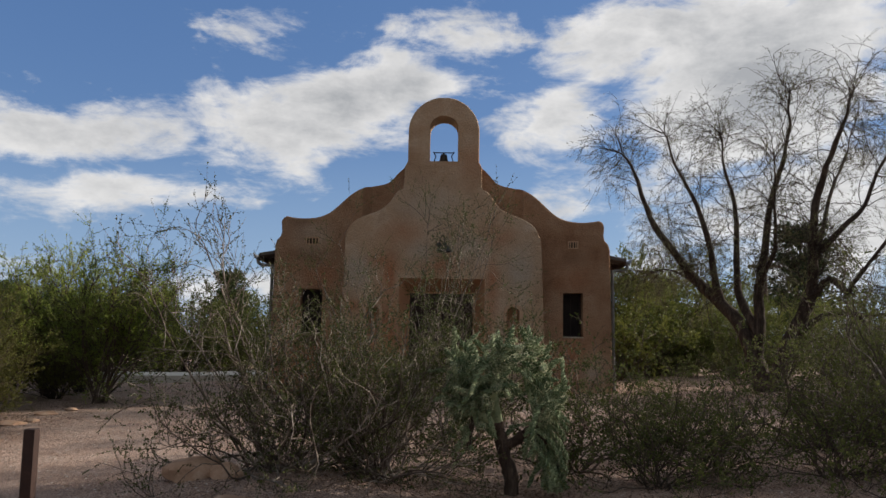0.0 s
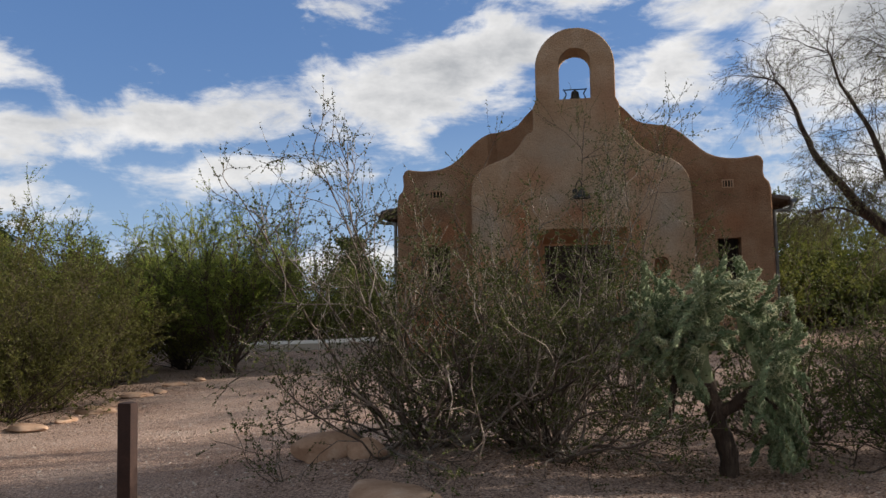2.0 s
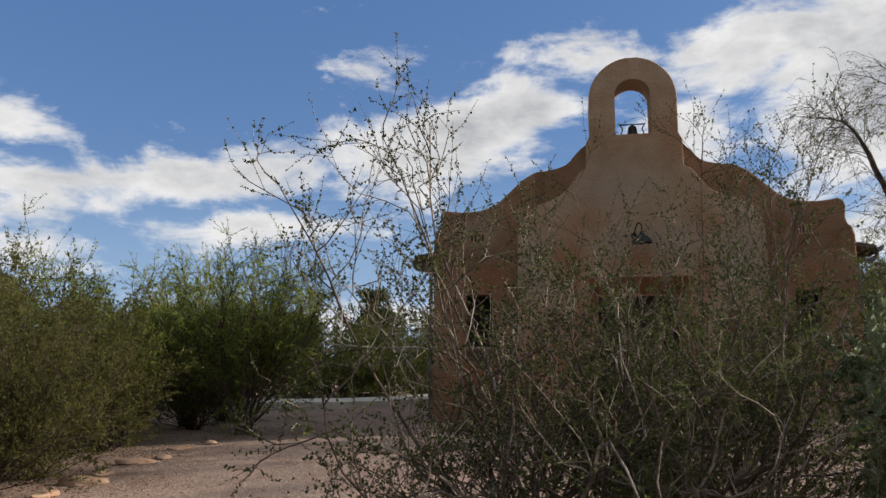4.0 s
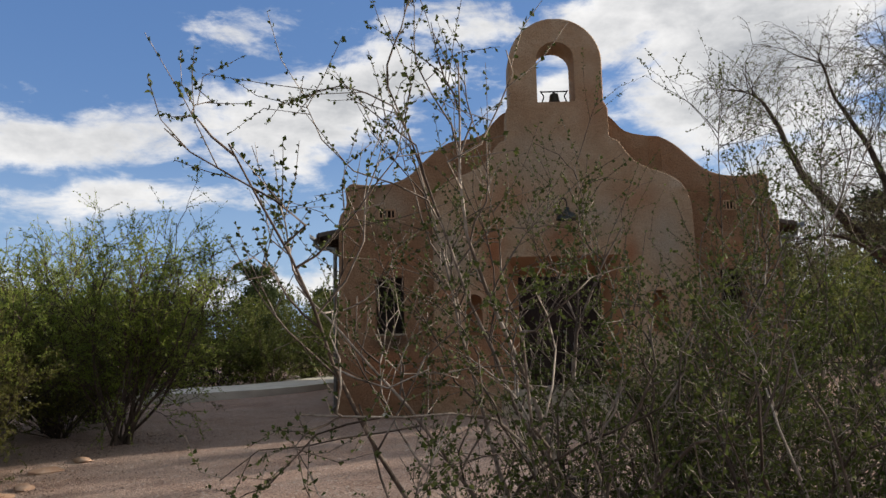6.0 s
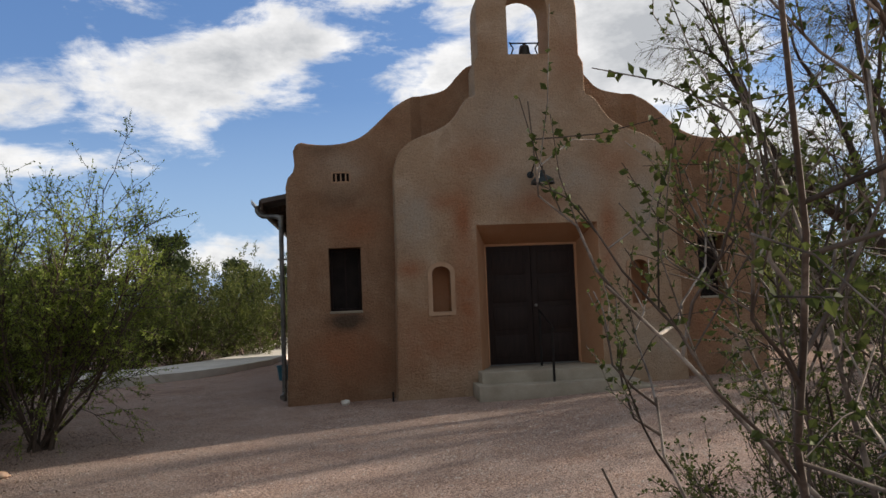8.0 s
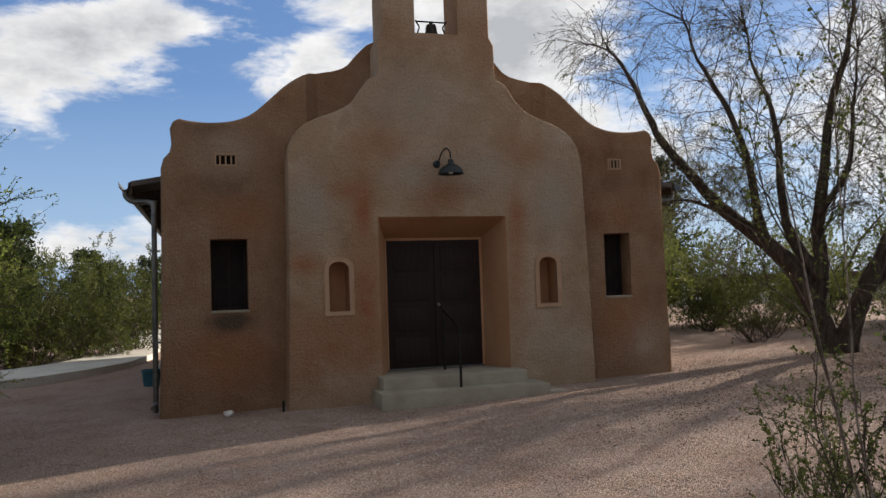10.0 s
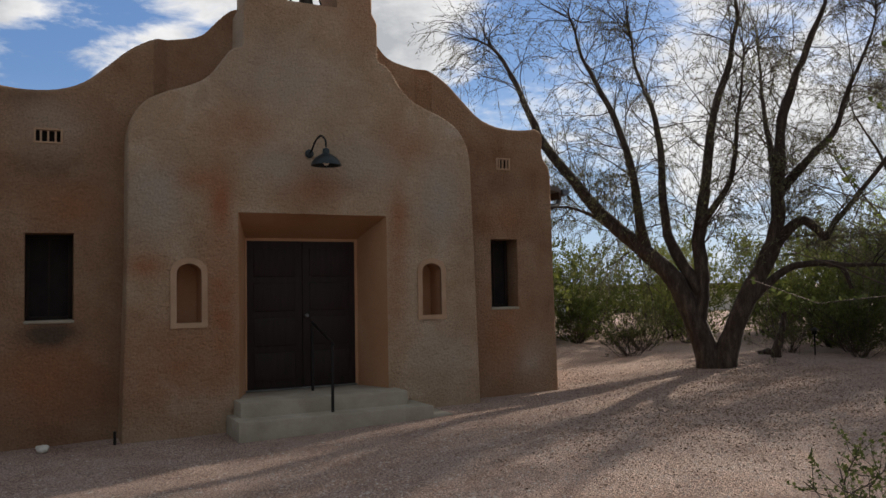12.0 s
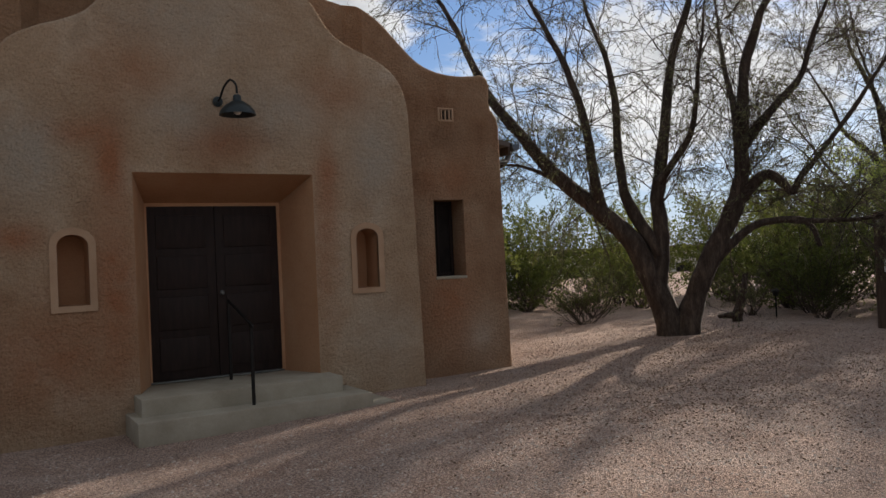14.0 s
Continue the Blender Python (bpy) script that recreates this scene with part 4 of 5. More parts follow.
def conifer(seed, at, height, label):
    rng = np.random.default_rng(seed)
    ob = thing("dark_tree", at, label, "tree", "far trees")
    lines, twigs, sites, ways = [], [], [], []
    trunk = bend(rng, np.array((0, 0, -0.1)), np.array((0, 0, 1.0)), height, 10, 0.04, 0.05)
    lines.append((trunk, 0.14, 0.02))
    for i in range(90):
        s = rng.uniform(0.14, 1.0)
        p, _ = at_share(trunk, s)
        a = rng.uniform(0, 2 * math.pi)
        reach = height * 0.42 * (1.1 - s) ** 0.5 * rng.uniform(0.55, 1.15)
        b = bend(rng, p, np.array((math.cos(a), math.sin(a), 0.35)), reach, 6, 0.14, 0.06)
        twigs.append((b, 0.02, 0.006))
        for _ in range(int(30 + 45 * reach)):
            q, dq = at_share(b, rng.uniform(0.15, 1.0))
            sites.append(q + rng.normal(0, 0.09, 3)), ways.append(dq)
    link("trunk", branches_mesh("trunk", lines, 8), BARK, ob)
    link("branching", branches_mesh("branching", twigs, 4), TWIG_DARK, ob)
    link("crown", leaves_mesh("crown", rng, np.array(sites), np.array(ways), 0.15, 0.04), LEAF_DARK, ob)
    return ob


pine = conifer(41, on_ground(-9.6, 15.5), 4.3, "dark green juniper-like tree behind the path")
for i, (x, y, s) in enumerate(((-12.0, 14.0, 0.75), (-7.3, 19.0, 0.72), (-14.5, 17.0, 0.8), (-10.8, 21.0, 0.85), (-6.0, 25.0, 0.8), (-17.5, 12.5, 0.8), (-8.6, 26.0, 0.9), (-21.0, 8.0, 1.0), (-24.0, 1.0, 1.0))):
    again(pine, x, y, 50 * i, s)
for i, (x, y, s) in enumerate(((-9.0, 12.5, 0.8), (-11.0, 11.0, 0.85), (-7.6, 14.5, 0.75), (-13.5, 10.5, 1.0), (-16.0, 8.0, 1.1), (-18.5, 3.0, 1.3), (-6.8, 17.0, 0.75), (-20.0, -3.0, 1.4), (-20.5, -10.0, 1.4))):
    again(far_bush, x, y, 33 * i, s * 0.95)

# right: shrubs behind and beside the tree
back_bush = shrub("desert_bush", 51, on_ground(8.6, 3.3), "loose grey-green desert bush beyond the tree", 1.05, 1.05, 24, 8, 5, 4, 0.032, LEAF, twig_mat=TWIG_DARK, r0=0.010, bare=0.2, group="bushes beyond the tree")
for i, (x, y, s) in enumerate(((9.9, 4.4, 0.9), (11.9, 1.6, 0.85), (12.4, 0.2, 0.9), (13.2, -1.0, 1.0), (12.1, -2.1, 0.8), (14.0, 2.2, 1.0))):
    again(back_bush, x, y, 71 * i, s)
for i, (x, y, s) in enumerate(((9.0, 10.0, 1.05), (11.5, 9.0, 1.0), (13.6, 7.4, 1.1), (15.4, 5.0, 1.1), (16.6, 2.4, 1.15), (17.2, -0.4, 1.2), (17.0, -3.4, 1.15), (16.0, -6.2, 1.1), (8.0, 14.0, 1.2), (12.0, 13.5, 1.25), (16.5, 10.5, 1.3), (19.5, 5.5, 1.35), (20.5, 0.0, 1.4), (20.0, -5.5, 1.35), (6.4, 11.0, 1.0), (14.0, -8.6, 1.0), (11.0, -9.6, 0.9), (24.0, 9.0, 1.6), (25.0, 2.0, 1.6), (10.2, 7.4, 0.9), (12.6, 5.6, 0.95), (14.6, 2.6, 1.0), (14.9, -0.8, 1.0), (14.4, -3.8, 1.0), (7.6, 9.0, 1.0), (13.0, 10.5, 1.2), (18.4, 7.6, 1.3), (22.0, 4.0, 1.5))):
    again(far_bush, x, y, 47 * i, s * 0.95)

for i, (x, y, s) in enumerate(((5.7, 6.4, 1.35), (6.9, 8.2, 1.4), (8.3, 9.8, 1.4), (5.9, 10.6, 1.5), (7.4, 12.4, 1.55), (10.0, 12.8, 1.5), (11.8, 15.0, 1.6), (9.2, 16.0, 1.7))):
    again(far_bush, x, y, 53 * i + 20, s, "tall dense olive-green shrub behind the chapel")
again(pine, 21.6, 30.0, 30, 2.0, "large dark rounded tree far behind the mesquite")

# ---------------------------------------------------------------- the mesquite tree


def mesquite():
    rng = np.random.default_rng(77)
    gz = ground_z(8.37, 0.38)
    ob = thing("mesquite_tree", (8.37, 0.38, gz), "old dark mesquite tree, forked trunk, nearly bare drooping twigs", "tree")
    origin = np.array((8.37, 0.38, gz))
    deep = np.array((0.73, 0.68, 0.0))      # away from the chapel's front yard
    limbs = {
        "trunk": ([(8.31, 0.45, -0.58), (8.24, 0.53, 0.12), (8.06, 0.71, 0.85), (7.86, 0.92, 1.45), (7.42, 1.40, 2.16), (6.97, 1.87, 2.72), (6.75, 2.11, 3.18), (6.17, 2.72, 4.21), (5.86, 3.05, 5.17), (5.75, 3.38, 5.90), (5.52, 3.70, 6.50), (5.20, 4.00, 6.95)], 0.25, 0.014, 0.0),
        "trunk.r": ([(8.44, 0.32, -0.58), (8.50, 0.25, 0.01), (8.62, 0.12, 0.55), (8.90, -0.18, 1.46), (9.13, -0.42, 2.17), (9.21, -0.52, 3.22), (9.27, -0.58, 4.44), (9.50, -0.80, 5.39), (9.82, -1.12, 6.48), (10.03, -1.33, 7.28)], 0.24, 0.025, 0.0),
        "mid": ([(8.13, 0.64, 0.44), (8.21, 0.55, 1.34), (8.19, 0.57, 2.26), (8.30, 0.45, 3.34), (8.40, 0.36, 4.57), (8.64, 0.11, 5.61), (8.75, -0.05, 6.63), (8.75, -0.16, 7.58)], 0.17, 0.02, 0.25),
        "b": ([(7.53, 1.28, 1.98), (7.43, 1.37, 2.59), (7.38, 1.44, 3.53), (7.21, 1.62, 4.50), (6.94, 1.90, 5.39), (6.72, 2.14, 6.19), (6.61, 2.25, 7.07)], 0.115, 0.016, -0.3),
        "c": ([(8.21, 0.55, 1.19), (7.83, 0.97, 2.21), (7.74, 1.05, 3.06), (7.69, 1.11, 4.26), (7.58, 1.22, 5.20), (7.36, 1.45, 6.05), (7.25, 1.56, 6.99)], 0.12, 0.016, 0.5),
        "d": ([(8.21, 0.55, 2.53), (8.58, 0.17, 3.22), (8.71, 0.03, 3.95), (8.75, -0.05, 4.83), (8.86, -0.16, 5.75)], 0.075, 0.012, -0.5),
        "e": ([(9.15, -0.46, 2.15), (9.45, -0.77, 2.55), (9.65, -0.98, 2.39), (9.74, -1.09, 2.21), (9.86, -1.20, 2.50), (10.17, -1.54, 3.03), (10.64, -2.04, 3.99), (11.10, -2.51, 5.03), (11.42, -2.83, 5.75)], 0.10, 0.012, 0.0),
        "f": ([(9.21, -0.52, 3.11), (9.65, -0.97, 3.82), (9.91, -1.26, 4.26), (10.14, -1.50, 5.12), (10.46, -1.76, 6.05), (10.57, -1.87, 6.85)], 0.085, 0.012, 0.6),
        "g": ([(8.77, -0.04, 0.97), (9.05, -0.34, 1.37), (9.33, -0.63, 1.67), (9.79, -1.12, 1.71), (9.93, -1.28, 1.54), (10.02, -1.38, 1.26)], 0.085, 0.04, 0.0),
        "h": ([(9.76, -1.10, 1.71), (10.14, -1.49, 1.68), (10.62, -1.97, 1.70), (11.32, -2.40, 1.94), (11.96, -2.72, 2.47)], 0.05, 0.01, 0.0),
        "i": ([(9.18, -0.48, 2.69), (9.39, -0.26, 3.76), (9.71, 0.17, 5.03), (10.14, 0.59, 6.05), (10.35, 0.81, 7.07)], 0.08, 0.012, 1.0),
        "j": ([(7.09, 1.75, 2.53), (6.61, 1.98, 2.85), (6.18, 2.31, 3.06), (5.75, 2.73, 3.01)], 0.05, 0.012, 0.3),
    }
    fine, sites, ways = [], [], []
    for key, (pts, r0, r1, push) in limbs.items():
        line = np.array([tuple(p) for p in smooth_line(pts, 5)])
        share = np.linspace(0, 1, len(line))[:, None]
        line = line + deep * push * share * 1.6 - origin
        line[:, :3] += np.array([[noise.noise((p[2] * 1.3, k, push)) for k in (1.0, 5.0, 9.0)] for p in line]) * 0.09 * share
        n = len(line)
        bm = bmesh.new()
        radii = [1.12 * r0 + (r1 - 1.12 * r0) * (i / (n - 1)) ** 0.8 for i in range(n)]
        if key.startswith("trunk"):
            radii[0] *= 1.35
            radii[1] *= 1.2
        tube(bm, [Vector(p) for p in line], radii, 12 if r0 > 0.1 else 8)
        for v in bm.verts:
            v.co += Vector([noise.noise(v.co * 4.0 + Vector((k, 0, 0))) for k in (0, 11, 23)]) * 0.035 * min(1, r0 * 5)
        part("trunk" if key.startswith("trunk") else "limb", bm, BARK, ob)
        if key == "g":
            continue
        count = int(21 * np.linalg.norm(np.diff(line, axis=0), axis=1).sum() / 5) + 5
        for k in range(count + 7):
            s = rng.uniform(0.36 if key.startswith("trunk") else 0.25, 1.0) if k < count else rng.uniform(0.93, 1.0)
            p, d = at_share(line, s)
            d2 = d * 0.55 + rng.normal(0, 0.55, 3) + np.array((0, 0, 0.12))
            d2 /= np.linalg.norm(d2)
            reach = rng.uniform(0.7, 1.9) * (1.15 - 0.45 * s)
            b = bend(rng, p, d2, reach, 8, 0.15, -0.015)
            fine.append((b, 0.014, 0.005))
            low = p[2] < 3.4
            for _ in range(8 if low else 6):
                p2, dd = at_share(b, rng.uniform(0.2, 1.0))
                d3 = dd + rng.normal(0, 0.55, 3)
                d3 /= np.linalg.norm(d3)
                t = bend(rng, p2, d3, rng.uniform(0.35, 1.0), 5, 0.16, -0.10)
                fine.append((t, 0.0055, 0.003))
                for _ in range(5 if low else 4):
                    p3, dd3 = at_share(t, rng.uniform(0.2, 1.0))
                    d4 = dd3 + rng.normal(0, 0.5, 3) + np.array((0, 0, -0.2))
                    d4 /= np.linalg.norm(d4)
                    u = bend(rng, p3, d4, rng.uniform(0.15, 0.5), 3, 0.14, -0.14)
                    fine.append((u, 0.0032, 0.0020))
                    for _ in range(8 if low else 4):
                        q, dq = at_share(u, rng.uniform(0.2, 1.0))
                        sites.append(q), ways.append(dq)
    link("twig_growth", branches_mesh("twig_growth", fine, 3), TWIG_DARK, ob)["kind"] = "stuff"
    link("foliage", leaves_mesh("foliage", rng, np.array(sites), np.array(ways), 0.06, 0.0065, 0.6), LEAF_GREY, ob)["kind"] = "stuff"
    return ob


# second tree east of the yard, hardly in view, added for its dappled shade
again(mesquite(), 19.5, 1.4, 150, 1.0, "second mesquite tree with nearly bare drooping twigs, mostly out of view, added to dapple the yard")

# stump, garden light and far things on the right
snag = thing("dead_stump", on_ground(10.7, 1.0), "short dead branch stump standing in the gravel", "stump")
bm = bmesh.new()
tube(bm, smooth_line([(0.0, 0, -0.1), (0.02, 0, 0.15), (0.10, -0.05, 0.4), (0.14, -0.1, 0.75), (0.17, -0.1, 0.95)], 4), [0.11 - 0.004 * i for i in range(17)], 9)
tube(bm, smooth_line([(0.0, 0, 0.08), (-0.15, 0.1, 0.12), (-0.32, 0.2, 0.1)], 4), [0.07 - 0.004 * i for i in range(9)], 8)
for v in bm.verts:
    v.co += Vector([noise.noise(v.co * 7 + Vector((k, 3, 0))) for k in (0, 5, 9)]) * 0.03
part("stump_wood", bm, BARK, snag)


def path_light(x, y, h, turn):
    ob = thing("path_light", on_ground(x, y), "small dark metal garden path light on a stake", "garden light", "path lights")
    bm = bmesh.new()
    tube(bm, [(0, 0, -0.1), (0, 0, h)], 0.016, 8)
    part("stake", bm, IRON, ob)
    bm = bmesh.new()
    lathe(bm, [(0.05, h - 0.1), (0.05, h - 0.02), (0.09, h - 0.01), (0.10, h), (0.03, h + 0.05)], 14)
    part("lamp_head", bm, IRON, ob)


path_light(11.8, 0.9, 0.55, 0)
path_light(-6.7, -11.95, 0.42, 0)

far = thing("far_house", (36, 30, -1.9), "low pale flat-roofed house far beyond the bushes", "house")
part("house_wall", boxed((-9, 0, 0), (9, 8, 3.0), 0.05), PALE, far)
part("house_roof", boxed((-9.4, -0.4, 3.0), (9.4, 8.4, 3.35), 0.05), WOOD, far)
for x in (-6, -1.5, 4):
    w = part("house_window", boxed((x, -0.06, 1.0), (x + 1.5, 0.0, 2.1)), DARK_PANEL, far)
    part("window_trim", boxed((x - 0.08, -0.09, 0.9), (x + 1.58, -0.061, 1.0)), WHITE, w)
pole = thing("utility_pole", (17.5, 24.0, -0.4), "grey timber utility pole far behind", "pole")
bm = bmesh.new()
tube(bm, [(0, 0, -0.3), (0, 0, 6.2)], [0.16, 0.12], 10)
part("pole_shaft", bm, WOOD, pole)
part("crossarm", boxed((-0.9, -0.06, 5.6), (0.9, 0.06, 5.74), 0.01), WOOD, pole)

# bucket and mop by the side wall
bucket = thing("mop_bucket", on_ground(-4.75, 4.6), "blue plastic bucket with a mop leaning on the wall", "bucket")
bm = bmesh.new()
lathe(bm, [(0.15, 0.0), (0.19, 0.3), (0.205, 0.31), (0.205, 0.335), (0.18, 0.335), (0.14, 0.03)], 18)
part("pail", bm, BLUE, bucket)
bm = bmesh.new()
tube(bm, [(0.02, 0.0, 0.05), (0.45, 0.12, 1.25)], 0.014, 8)
part("mop_handle", bm, WHITE, bucket)

# ---------------------------------------------------------------- cacti


def joint_mesh(name, length, radius, seed):
    """One stem joint: knobbly tubercles in spiral rows, each with a few pale spines."""
    rng = np.random.default_rng(seed)
    n, rows = 8, max(7, int(length / 0.0125))
    verts, faces, spikes = [], [], []
    for i in range(rows + 1):
        t = i / rows
        r = radius * (0.6 + 0.4 * math.sin(math.pi * min(1, t * 1.1 + 0.12)) ** 0.5) if t < 0.97 else radius * 0.35
        for k in range(n):
            a = 2 * math.pi * (k + 0.5 * (i % 2)) / n
            knob = (k + i // 2) % 2
            q = r * (1.42 if knob else 0.72) * rng.uniform(0.9, 1.1)
            verts.append((q * math.cos(a), q * math.sin(a), t * length))
            if knob:
                spikes.append((q, a, t * length))
    for i in range(rows):
        for k in range(n):
            faces.append((i * n + k, i * n + (k + 1) % n, (i + 1) * n + (k + 1) % n, (i + 1) * n + k))
    faces += [tuple(range(n))[::-1], tuple(rows * n + k for k in range(n))]
    flesh = len(faces)
    for q, a, z in spikes:
        for _ in range(2):
            b, up, l = a + rng.normal(0, 0.5), rng.normal(0.3, 0.6), rng.uniform(0.010, 0.019)
            base = len(verts)
            c, s = math.cos(a), math.sin(a)
            verts += [(q * 0.9 * c - 0.0016 * s, q * 0.9 * s + 0.0016 * c, z), (q * 0.9 * c + 0.0016 * s, q * 0.9 * s - 0.0016 * c, z), (q * c + l * math.cos(b), q * s + l * math.sin(b), z + l * up)]
            faces.append((base, base + 1, base + 2))
    mesh = bpy.data.meshes.new(name)
    mesh.from_pydata(verts, [], faces)
    mesh.materials.append(CHOLLA)
    mesh.materials.append(SPINE)
    for p in mesh.polygons[flesh:]:
        p.material_index = 1
    return mesh


def cholla():
    rng = np.random.default_rng(5)
    x, y = 0.80, -12.75
    ob = thing("cholla_cactus", (x, y, ground_z(x, y) - 0.06), "chain-fruit cholla cactus, pale green spiny arms on a dark trunk", "cactus")

    def limb(name, pts, r0, r1, mat, label=""):
        bm = bmesh.new()
        line = smooth_line(pts, 5)
        tube(bm, line, [r0 + (r1 - r0) * i / (len(line) - 1) for i in range(len(line))], 10)
        for v in bm.verts:
            v.co += Vector([noise.noise(v.co * 17 + Vector((k, 0, 0))) for k in (0, 7, 19)]) * 0.022
        part(name, bm, mat, ob, label)
        return [np.array(p) for p in line]

    limb("trunk", [(0.04, 0, -0.1), (0.02, -0.02, 0.22), (-0.05, -0.04, 0.48), (-0.10, -0.02, 0.72)], 0.075, 0.055, BARK, "dark corky trunk")
    # forks: points, first radius, and whether it is old and corky
    forks = [([(-0.05, -0.03, 0.50), (0.12, -0.08, 0.60), (0.28, -0.10, 0.76), (0.36, -0.10, 0.95)], 0.052, True), ([(-0.08, -0.02, 0.62), (-0.24, 0.02, 0.74), (-0.36, 0.0, 0.95), (-0.40, 0.0, 1.20)], 0.048, False),
             ([(-0.10, -0.02, 0.70), (-0.12, 0.10, 0.95), (-0.02, 0.18, 1.25)], 0.045, False), ([(-0.10, -0.02, 0.70), (-0.15, -0.14, 1.0), (-0.12, -0.20, 1.30)], 0.045, False), ([(-0.10, -0.02, 0.70), (-0.38, -0.10, 0.86), (-0.62, -0.12, 0.96)], 0.042, False),
             ([(0.28, -0.1, 0.76), (0.20, 0.05, 1.02), (0.16, 0.1, 1.28)], 0.042, False), ([(0.24, -0.08, 0.72), (0.34, -0.06, 0.52), (0.36, -0.04, 0.30)], 0.036, True), ([(-0.10, -0.02, 0.70), (-0.28, 0.22, 0.95), (-0.34, 0.3, 1.15)], 0.042, False),
             ([(-0.30, 0.0, 0.85), (-0.36, -0.12, 0.66), (-0.38, -0.16, 0.48)], 0.032, True)]
    tips = []
    for pts, r, old in forks:
        line = limb("arm", pts, r, r * 0.6, BARK if old else CHOLLA)
        tips += line[5:]
    kinds = [(l, joint_mesh("joint", l, r, 60 + i)) for i, (l, r) in enumerate(((0.075, 0.016), (0.10, 0.018), (0.125, 0.019), (0.15, 0.020)))]
    made, rest = 0, bmesh.new()
    centre = np.array((-0.12, 0.0, 0.95))
    while made < 1150:
        q = tips[rng.integers(len(tips))].copy()
        low = q[2] < 0.72
        d = rng.normal(0, 0.55, 3) + (q - centre) * np.array((1.6, 1.6, 0.9)) + np.array((0, 0, -0.5 if low else 0.45))
        d /= np.linalg.norm(d)
        droop = -0.55 if low else rng.choice((0.25, -0.05, -0.5))
        for j in range(rng.integers(2, 6)):
            l, mesh = kinds[rng.integers(4)]
            size = rng.uniform(0.8, 1.15)
            end = q + d * l * size
            high = 1.66 - 0.55 * (end[0] + 0.12) ** 2 - 0.3 * end[1] ** 2 + 0.06 * math.sin(9 * end[0])
            if not ((-0.62 if rng.random() < 0.9 else -0.8) < end[0] < 0.54 and abs(end[1]) < 0.6 and 0.08 < end[2] < high) or (end[2] < 0.55 and end[0] < 0.14 and rng.random() < 0.8):
                break
            place = Matrix.Translation(q) @ Vector(d).to_track_quat("Z", "Y").to_matrix().to_4x4() @ Matrix.Rotation(rng.uniform(0, 6.28), 4, "Z") @ Matrix.Scale(size, 4)
            if made % 4 == 0:
                o = new("joint", mesh)
                o.parent = ob
                o.matrix_basis = place
            else:
                start = len(rest.verts)
                rest.from_mesh(mesh)
                rest.verts.ensure_lookup_table()
                for v in rest.verts[start:]:
                    v.co = place @ v.co
            made += 1
            q = end
            d = d + rng.normal(0, 0.28, 3) + np.array((0, 0, droop))
            d /= np.linalg.norm(d)
    rest_mesh = bpy.data.meshes.new("joint_mass")
    rest.to_mesh(rest_mesh)
    rest.free()
    rest_mesh.materials.append(CHOLLA)
    rest_mesh.materials.append(SPINE)
    link("joint_mass", rest_mesh, CHOLLA, ob)["kind"] = "stuff"


cholla()


def pear_pad(seed):
    bm = bmesh.new()
    bmesh.ops.create_icosphere(bm, subdivisions=2, radius=1.0)
    for v in bm.verts:
        z = v.co.z
        v.co = Vector((v.co.x * 0.105 * (1 + 0.25 * z), v.co.y * 0.018, (z + 1) * 0.14))
    mesh = bpy.data.meshes.new("pad")
    bm.to_mesh(mesh)
    bm.free()
    mesh.shade_smooth()
    mesh.materials.append(PEAR)
    return mesh


def prickly_pear(x, y, seed, count, mesh):
    rng = np.random.default_rng(seed)
    ob = thing("prickly_pear", on_ground(x, y), "grey-green prickly pear cactus clump at the thicket's edge", "cactus", "prickly pears")
    tops = [(np.array((rng.normal(0, 0.2), rng.normal(0, 0.15), -0.03)), np.array((0, 0, 1.0))) for _ in range(5)]
    for i in range(count):
        p, d = tops[min(i, rng.integers(len(tops)))] if i >= 5 else tops[i]
        d = d + rng.normal(0, 0.45, 3) + np.array((0, 0, 0.2))
        d /= np.linalg.norm(d)
        o = new("pad", mesh)
        o.parent = ob
        k = rng.uniform(0.5, 0.85)
        o.matrix_basis = Matrix.Translation(p) @ Vector(d).to_track_quat("Z", "Y").to_matrix().to_4x4() @ Matrix.Rotation(rng.uniform(0, 6.28), 4, "Z") @ Matrix.Scale(k, 4)
        tops.append((p + d * 0.26 * k, d))


pad = pear_pad(1)
prickly_pear(-7.15, -11.2, 1, 30, pad)
prickly_pear(-7.7, -12.2, 2, 30, pad)
prickly_pear(-7.2, -10.5, 3, 18, pad)

# ---------------------------------------------------------------- loose stones on the ground


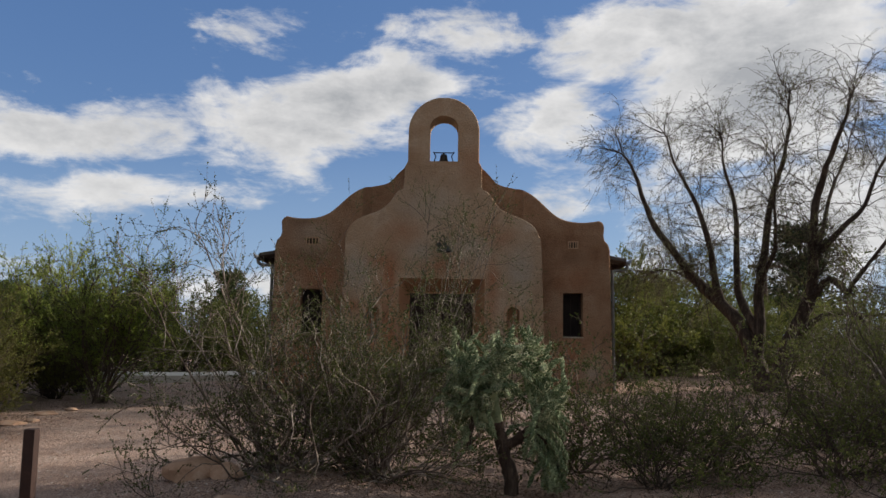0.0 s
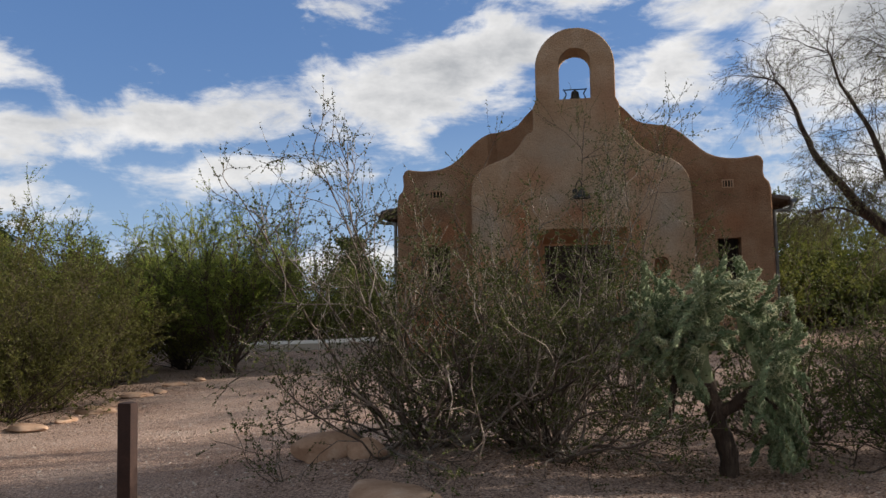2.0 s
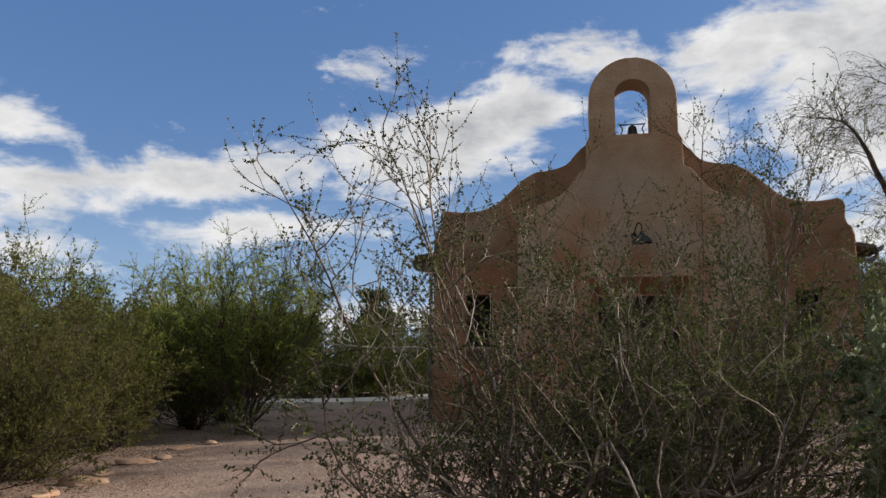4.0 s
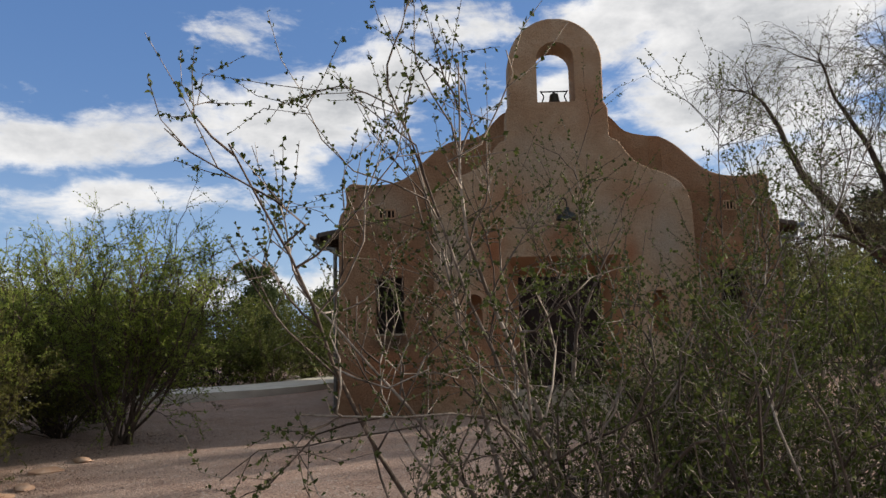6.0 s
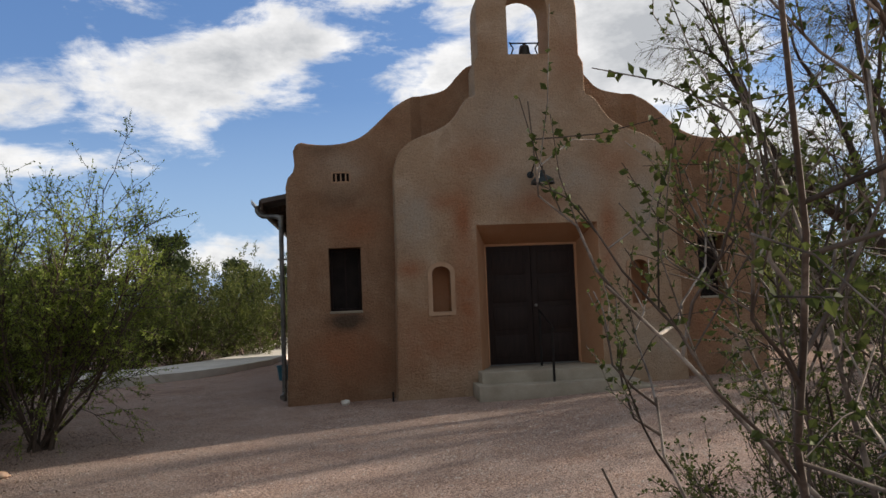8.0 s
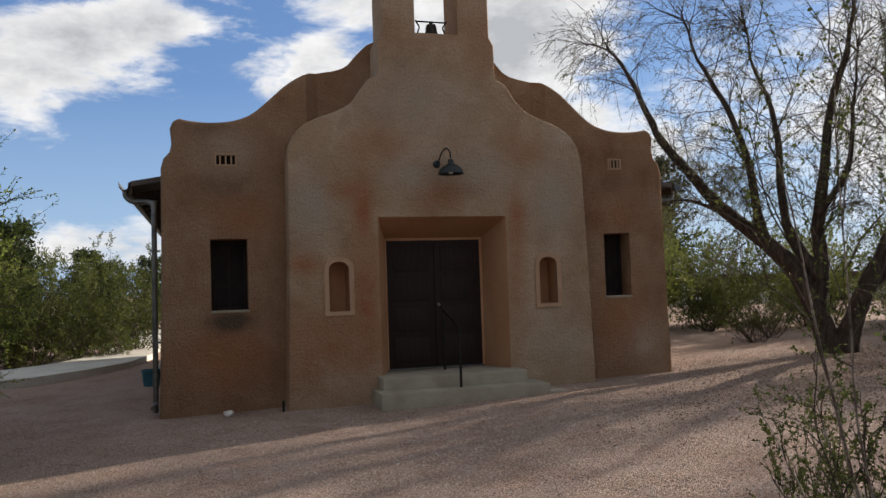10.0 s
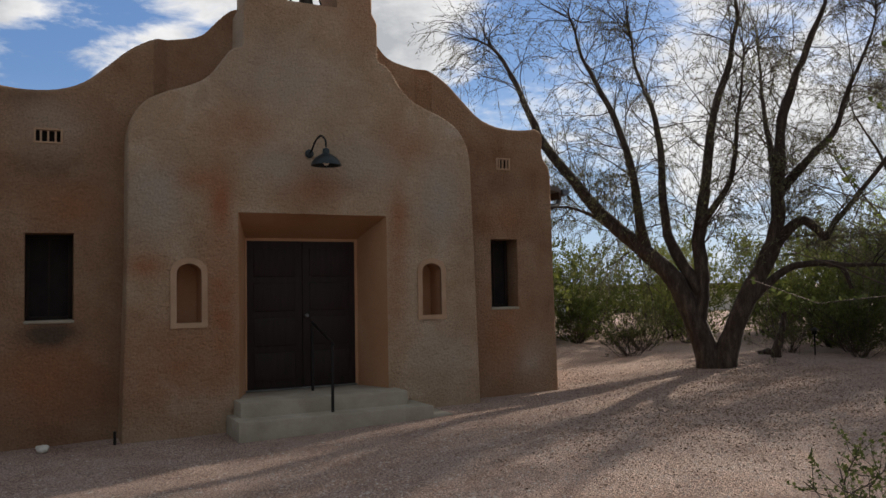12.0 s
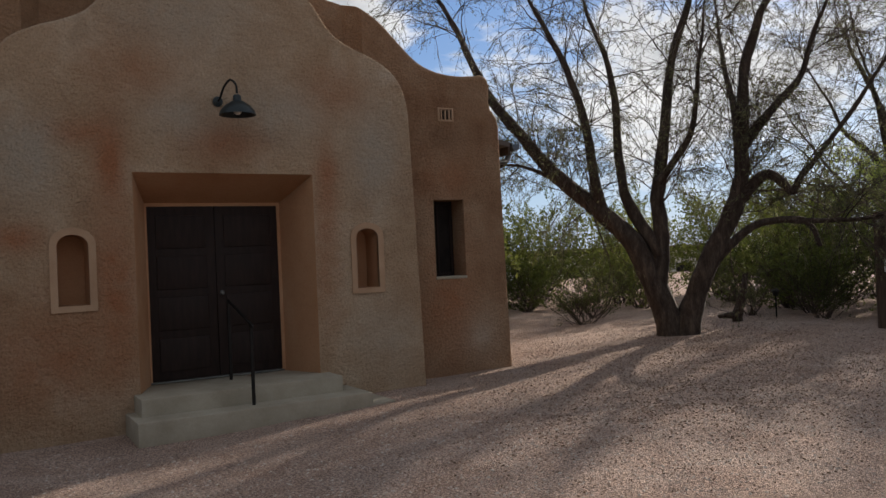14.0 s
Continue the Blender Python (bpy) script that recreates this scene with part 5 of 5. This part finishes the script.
def gravel():
    rng = np.random.default_rng(9)
    base = np.array([(1, 0, 0), (-1, 0, 0), (0, 1, 0), (0, -1, 0), (0, 0, 1), (0, 0, -1)], float)
    tri = np.array([(0, 2, 4), (2, 1, 4), (1, 3, 4), (3, 0, 4), (2, 0, 5), (1, 2, 5), (3, 1, 5), (0, 3, 5)])
    n = 84000
    # thicker along the walked strip, thinner to the sides
    x = np.concatenate([rng.uniform(-8, 9, n // 2), rng.normal(-1.5, 3.0, n // 4), rng.normal(2.5, 2.8, n - n // 2 - n // 4)])
    y = np.concatenate([rng.uniform(-16, 3, n // 2), rng.normal(-8.0, 3.2, n // 4), rng.normal(-4.2, 1.8, n - n // 2 - n // 4)])
    ok = ~((abs(x) < 4.5) & (y > -0.7)) & ~((abs(x) < 1.8) & (y > -1.45))
    x, y = x[ok], y[ok]
    n = len(x)
    size = 0.006 + 0.012 * rng.random(n) ** 3
    z = np.array([ground_z(a, b) for a, b in zip(x, y)])
    shape = base[None] * (1 + rng.uniform(-0.35, 0.35, (n, 6, 1))) + rng.uniform(-0.25, 0.25, (n, 6, 3))
    v = shape * size[:, None, None] * np.array((1, 1, 0.55)) + np.stack([x, y, z], 1)[:, None]
    f = (tri[None] + 6 * np.arange(n)[:, None, None]).reshape(-1, 3)
    mesh = bpy.data.meshes.new("gravel_stones")
    mesh.from_pydata(v.reshape(-1, 3).tolist(), [], f.tolist())
    tagged(link("gravel_stones", mesh, PEBBLE), "loose pinkish and pale gravel stones on the ground", "gravel", kind="stuff")


gravel()


def litter():
    """Dry leaves and twig bits under the bushes."""
    rng = np.random.default_rng(12)
    spots = ((6.6, -1.8, 2.6, 8000), (5.0, -3.4, 2.6, 6000), (3.4, -3.6, 2.0, 3000), (-1.3, -12.4, 1.3, 2600), (-0.4, -12.4, 0.9, 1600), (0.8, -12.8, 0.6, 900), (2.6, -12.0, 1.2, 2200), (4.6, -11.6, 1.5, 2000), (5.6, -12.6, 1.5, 1600), (-7.4, -9.5, 1.2, 1800), (-7.8, -6.0, 1.2, 1500), (-7.6, -2.8, 1.3, 1400), (8.4, 0.4, 1.8, 2200), (1.5, -13.6, 1.6, 1800))
    xy = np.concatenate([rng.normal((x, y), (r * 0.7, r * 0.6), (n, 2)) for x, y, r, n in spots])
    z = np.array([ground_z(a, b) + 0.006 for a, b in xy])
    flat = rng.normal(0, 1, (len(xy), 3)) * np.array((1.5, 1.5, 0.1))
    mesh = leaves_mesh("leaf_litter", rng, np.column_stack([xy, z]), flat * 2, 0.032, 0.006)
    tagged(link("leaf_litter", mesh, LITTER), "dry brown leaf litter and twig bits under the bushes", "litter", kind="stuff")


litter()
